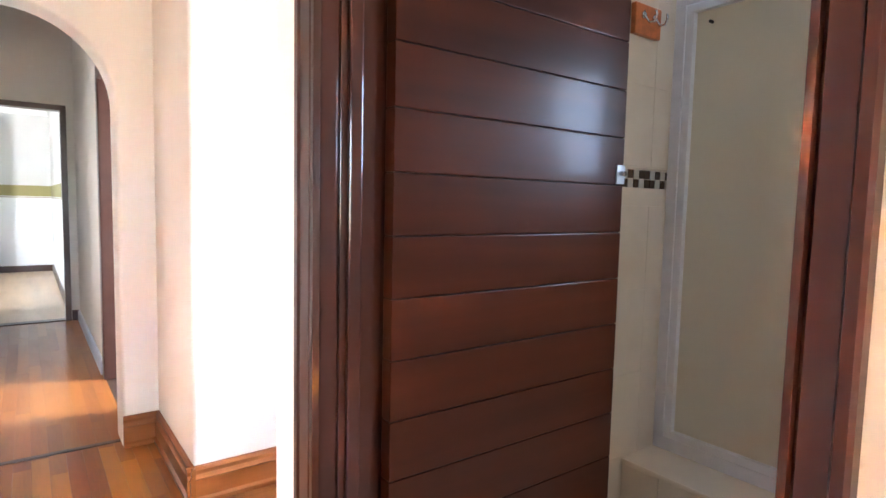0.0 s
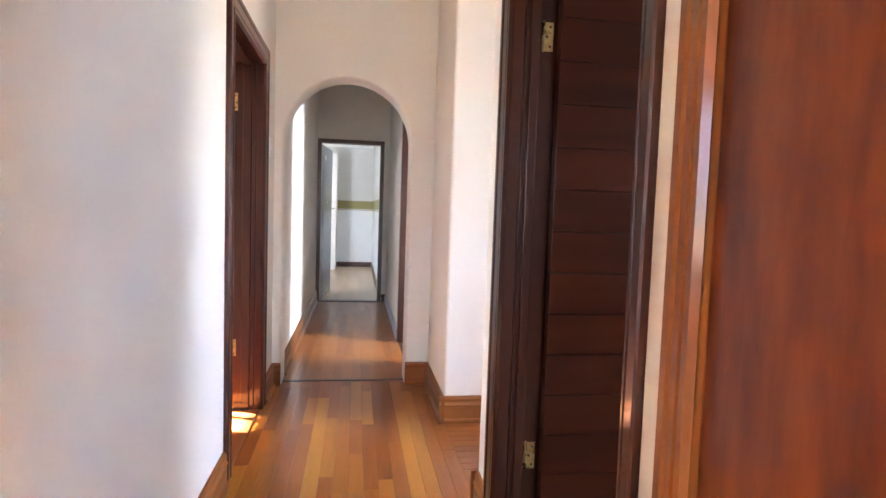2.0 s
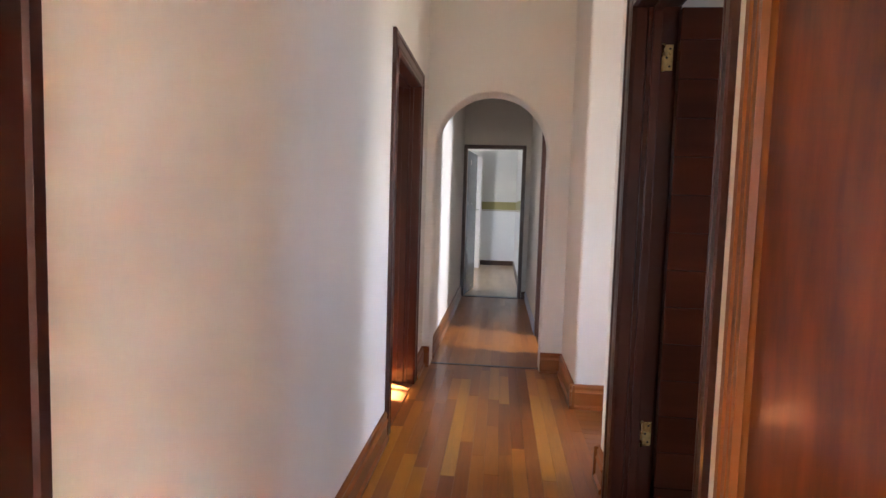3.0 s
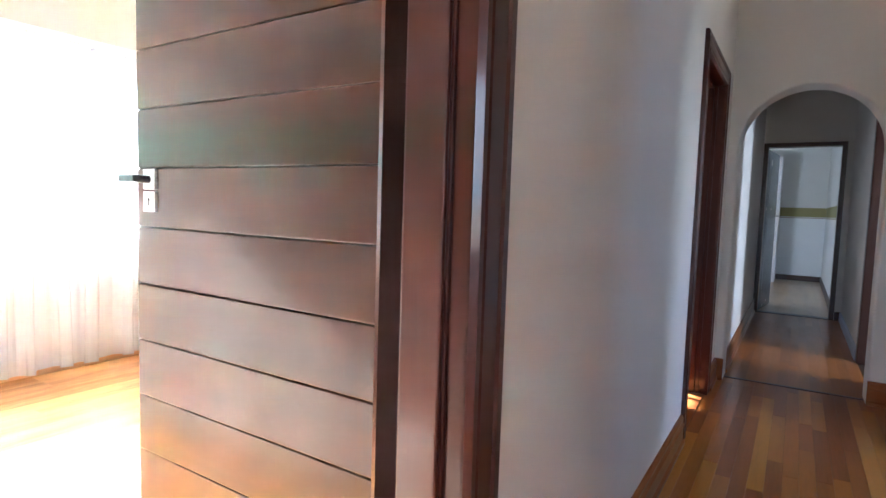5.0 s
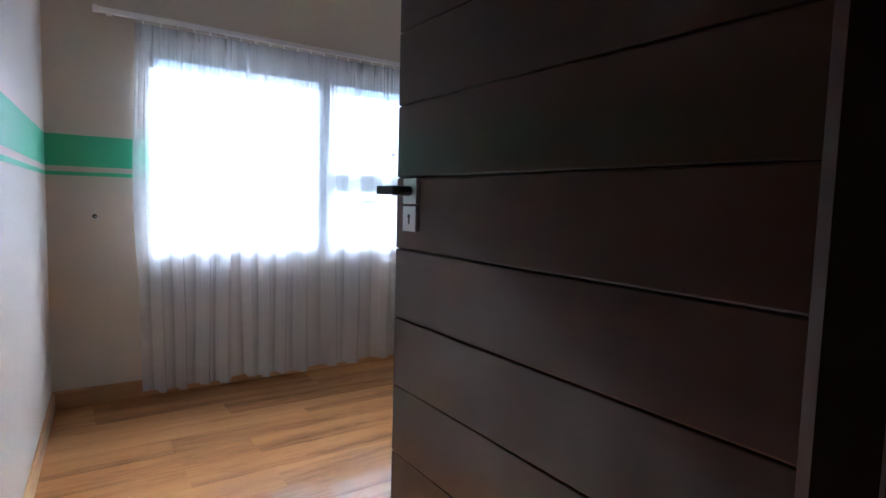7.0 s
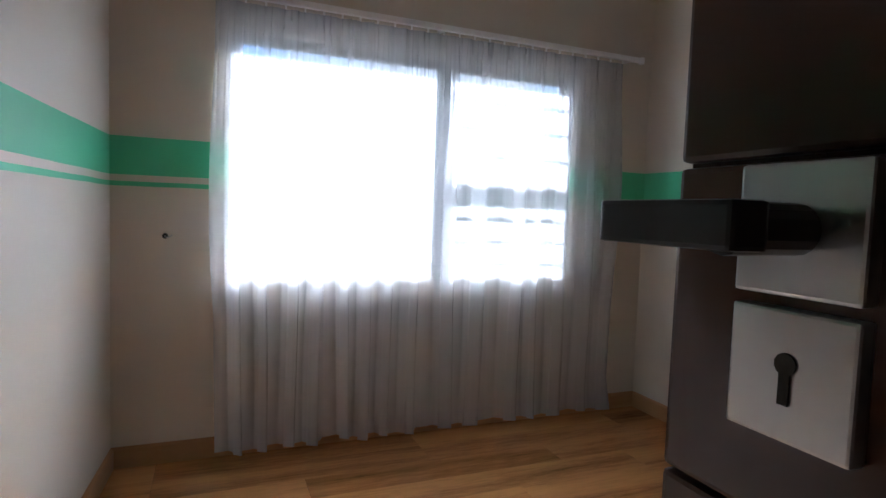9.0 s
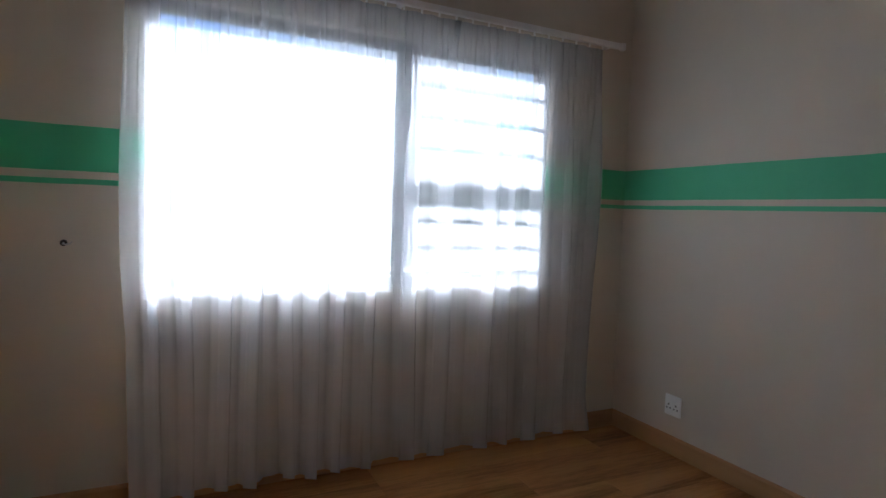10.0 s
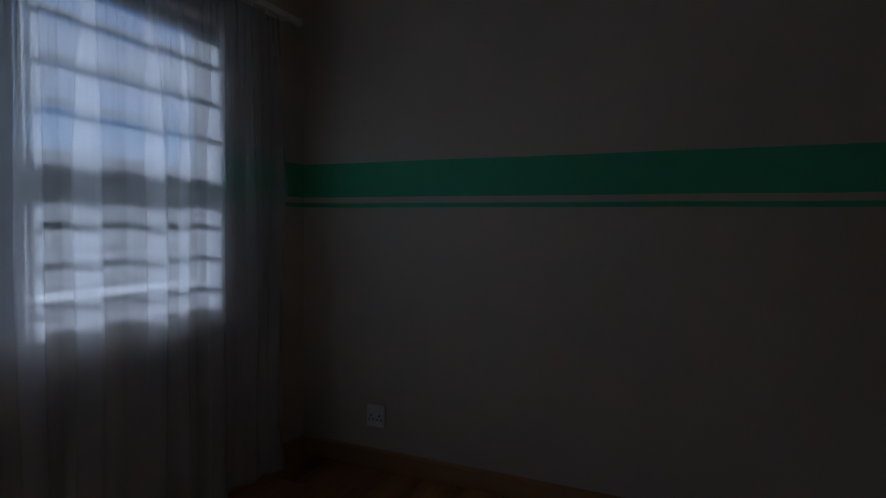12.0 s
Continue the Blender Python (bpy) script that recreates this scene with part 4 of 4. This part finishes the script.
boundary_wall()


def hills():
    """A far wooded ridge with an uneven tree line."""
    rnd = random.Random(4)
    bm = bmesh.new()
    rows = []
    for j, (dist, base) in enumerate(((60, -0.6), (66, 3.0), (75, 6.2), (90, 8.0), (120, 6.0))):
        row = []
        for k in range(241):
            y = -120 + k
            h = base + (0 if j == 0 else (1.6 * noise.noise(Vector((y * 0.03, j, 0))) + 1.2 * noise.noise(Vector((y * 0.2, j * 2.0, 3))) + 0.7 * noise.noise(Vector((y * 0.7, j, 5)))) * (1.0 if j > 1 else 0.5))
            row.append(bm.verts.new((-dist - 3, y, h)))
        rows.append(row)
    for a, b in zip(rows, rows[1:]):
        for k in range(240):
            bm.faces.new([a[k], a[k + 1], b[k + 1], b[k]])
    return tagged(finish("wooded_ridge", bm, M_BUSH), "hazy wooded ridge on the skyline", "hill", kind="stuff")


hills()


def bushes():
    rnd = random.Random(8)
    bm = bmesh.new()
    for _ in range(900):
        c = Vector((rnd.uniform(-46, -20), rnd.uniform(-26, 34), 0))
        top = 1.0 + 2.2 * noise.noise(Vector((c.y * 0.12, c.x * 0.1, 0))) + 1.6
        c.z = rnd.uniform(-0.4, max(0.2, top))
        for _ in range(7):
            p = c + Vector((rnd.gauss(0, 0.5), rnd.gauss(0, 0.5), rnd.gauss(0, 0.4)))
            u, v = Vector((rnd.gauss(0, 1), rnd.gauss(0, 1), rnd.gauss(0, 1))).normalized() * 0.30, Vector((rnd.gauss(0, 1), rnd.gauss(0, 1), rnd.gauss(0, 1))).normalized() * 0.30
            bm.faces.new([bm.verts.new(p - u), bm.verts.new(p + v), bm.verts.new(p + u)])
    mesh = bpy.data.meshes.new("far_shrubs")
    bm.to_mesh(mesh)
    bm.free()
    mesh.materials.append(M_BUSH)
    return tagged(new("far_shrubs", mesh), "loose band of far shrubs beyond the boundary wall", "shrubs", kind="stuff")


bushes()

# ---- floor boards, last ----


def hall_boards():
    hall = tagged(empty("floor_hall", 0.5, 1, 0), "strip floor of mixed honey and red-brown varnished boards", kind="structure")
    rnd = random.Random(21)
    w = 0.0675
    shared = {}
    for k in range(16):
        x = 0.002 + k * w
        y = -2.4 + rnd.uniform(-1.2, 0)
        while y < 4.07:
            ln = rnd.choice((0.45, 0.6, 0.75, 0.9, 1.2, 1.5))
            lo, hi = max(y, -2.4), min(y + ln, 4.07)
            y += ln
            if hi - lo < 0.03:
                continue
            key = round(hi - lo, 3)
            if key not in shared:
                bm = box(bmesh.new(), 0.0004, 0.0005, -0.012, w - 0.0004, key - 0.0005, 0.0)
                mesh = bpy.data.meshes.new("board")
                bmesh.ops.recalc_face_normals(bm, faces=bm.faces)
                bm.to_mesh(mesh)
                bm.free()
                mesh.materials.append(M_HFLOOR)
                shared[key] = mesh
            ob = new("board", shared[key])
            ob.parent = hall
            ob.location = (x - 0.5, lo - 1, rnd.uniform(-0.0004, 0.0))
    shared = {}

    def lay(material, x0, y0, x1, y1):
        key = (material.name, round(x1 - x0, 3), round(y1 - y0, 3))
        if key not in shared:
            bm = box(bmesh.new(), 0.0004, 0.0005, -0.012, key[1] - 0.0004, key[2] - 0.0005, 0.0)
            bmesh.ops.recalc_face_normals(bm, faces=bm.faces)
            mesh = bpy.data.meshes.new("board")
            bm.to_mesh(mesh)
            bm.free()
            mesh.materials.append(material)
            shared[key] = mesh
        ob = new("board", shared[key])
        ob.parent = hall
        ob.location = (x0 - 0.5, y0 - 1, rnd.uniform(-0.0004, 0.0))

    for k in range(15):
        x, y = 0.002 + k * w, 4.085 - rnd.uniform(0, 0.9)
        while y < 7.53:
            ln = rnd.choice((0.9, 1.2, 1.5))
            lo, hi = max(y, 4.085), min(y + ln, 7.53)
            y += ln
            if hi - lo > 0.03 and x < PX - 0.01:
                lay(M_PASS, x, lo, min(x + w, PX), hi)
    for k in range(14):
        y = 2.28 + k * w
        for x0, x1 in ((EX + 0.002, 2.3 + 0.1 * (k % 3)), (2.3 + 0.1 * (k % 3), 3.4)):
            lay(M_PASS_X, x0, y, x1, y + w)


M_PASS = floor_wood("passage_strip_floor", [(0.0, (0.26, 0.080, 0.016)), (1.0, (0.34, 0.120, 0.024))], "y", 0.32, 0.3)
M_PASS_X = floor_wood("side_passage_floor", [(0.0, (0.20, 0.055, 0.012)), (1.0, (0.26, 0.08, 0.016))], "x", 0.32, 0.3)
hall_boards()


def bedroom_boards():
    room = tagged(empty("floor_bedroom", -2, 1, 0), "glossy oak laminate boards with wavy grain", kind="structure")
    rnd = random.Random(5)
    w, ln = 0.192, 1.285
    mesh_of = {}
    for k in range(19):
        x = BX + k * w
        x1 = min(w, -WT - x)
        y = -0.66 - rnd.choice((0.2, 0.55, 0.85, 1.1))
        while y < BY1:
            lo, hi = max(y, -0.66), min(y + ln, BY1)
            y += ln
            if hi - lo < 0.03 or x1 < 0.02:
                continue
            key = (round(hi - lo, 3), round(x1, 3))
            if key not in mesh_of:
                bm = box(bmesh.new(), 0.0004, 0.0004, -0.010, x1 - 0.0004, key[0] - 0.0004, 0.0)
                bmesh.ops.recalc_face_normals(bm, faces=bm.faces)
                mesh = bpy.data.meshes.new("board")
                bm.to_mesh(mesh)
                bm.free()
                mesh.materials.append(M_LAM)
                mesh_of[key] = mesh
            ob = new("board", mesh_of[key])
            ob.parent = room
            ob.location = (x + 2, lo - 1, 0)


bedroom_boards()
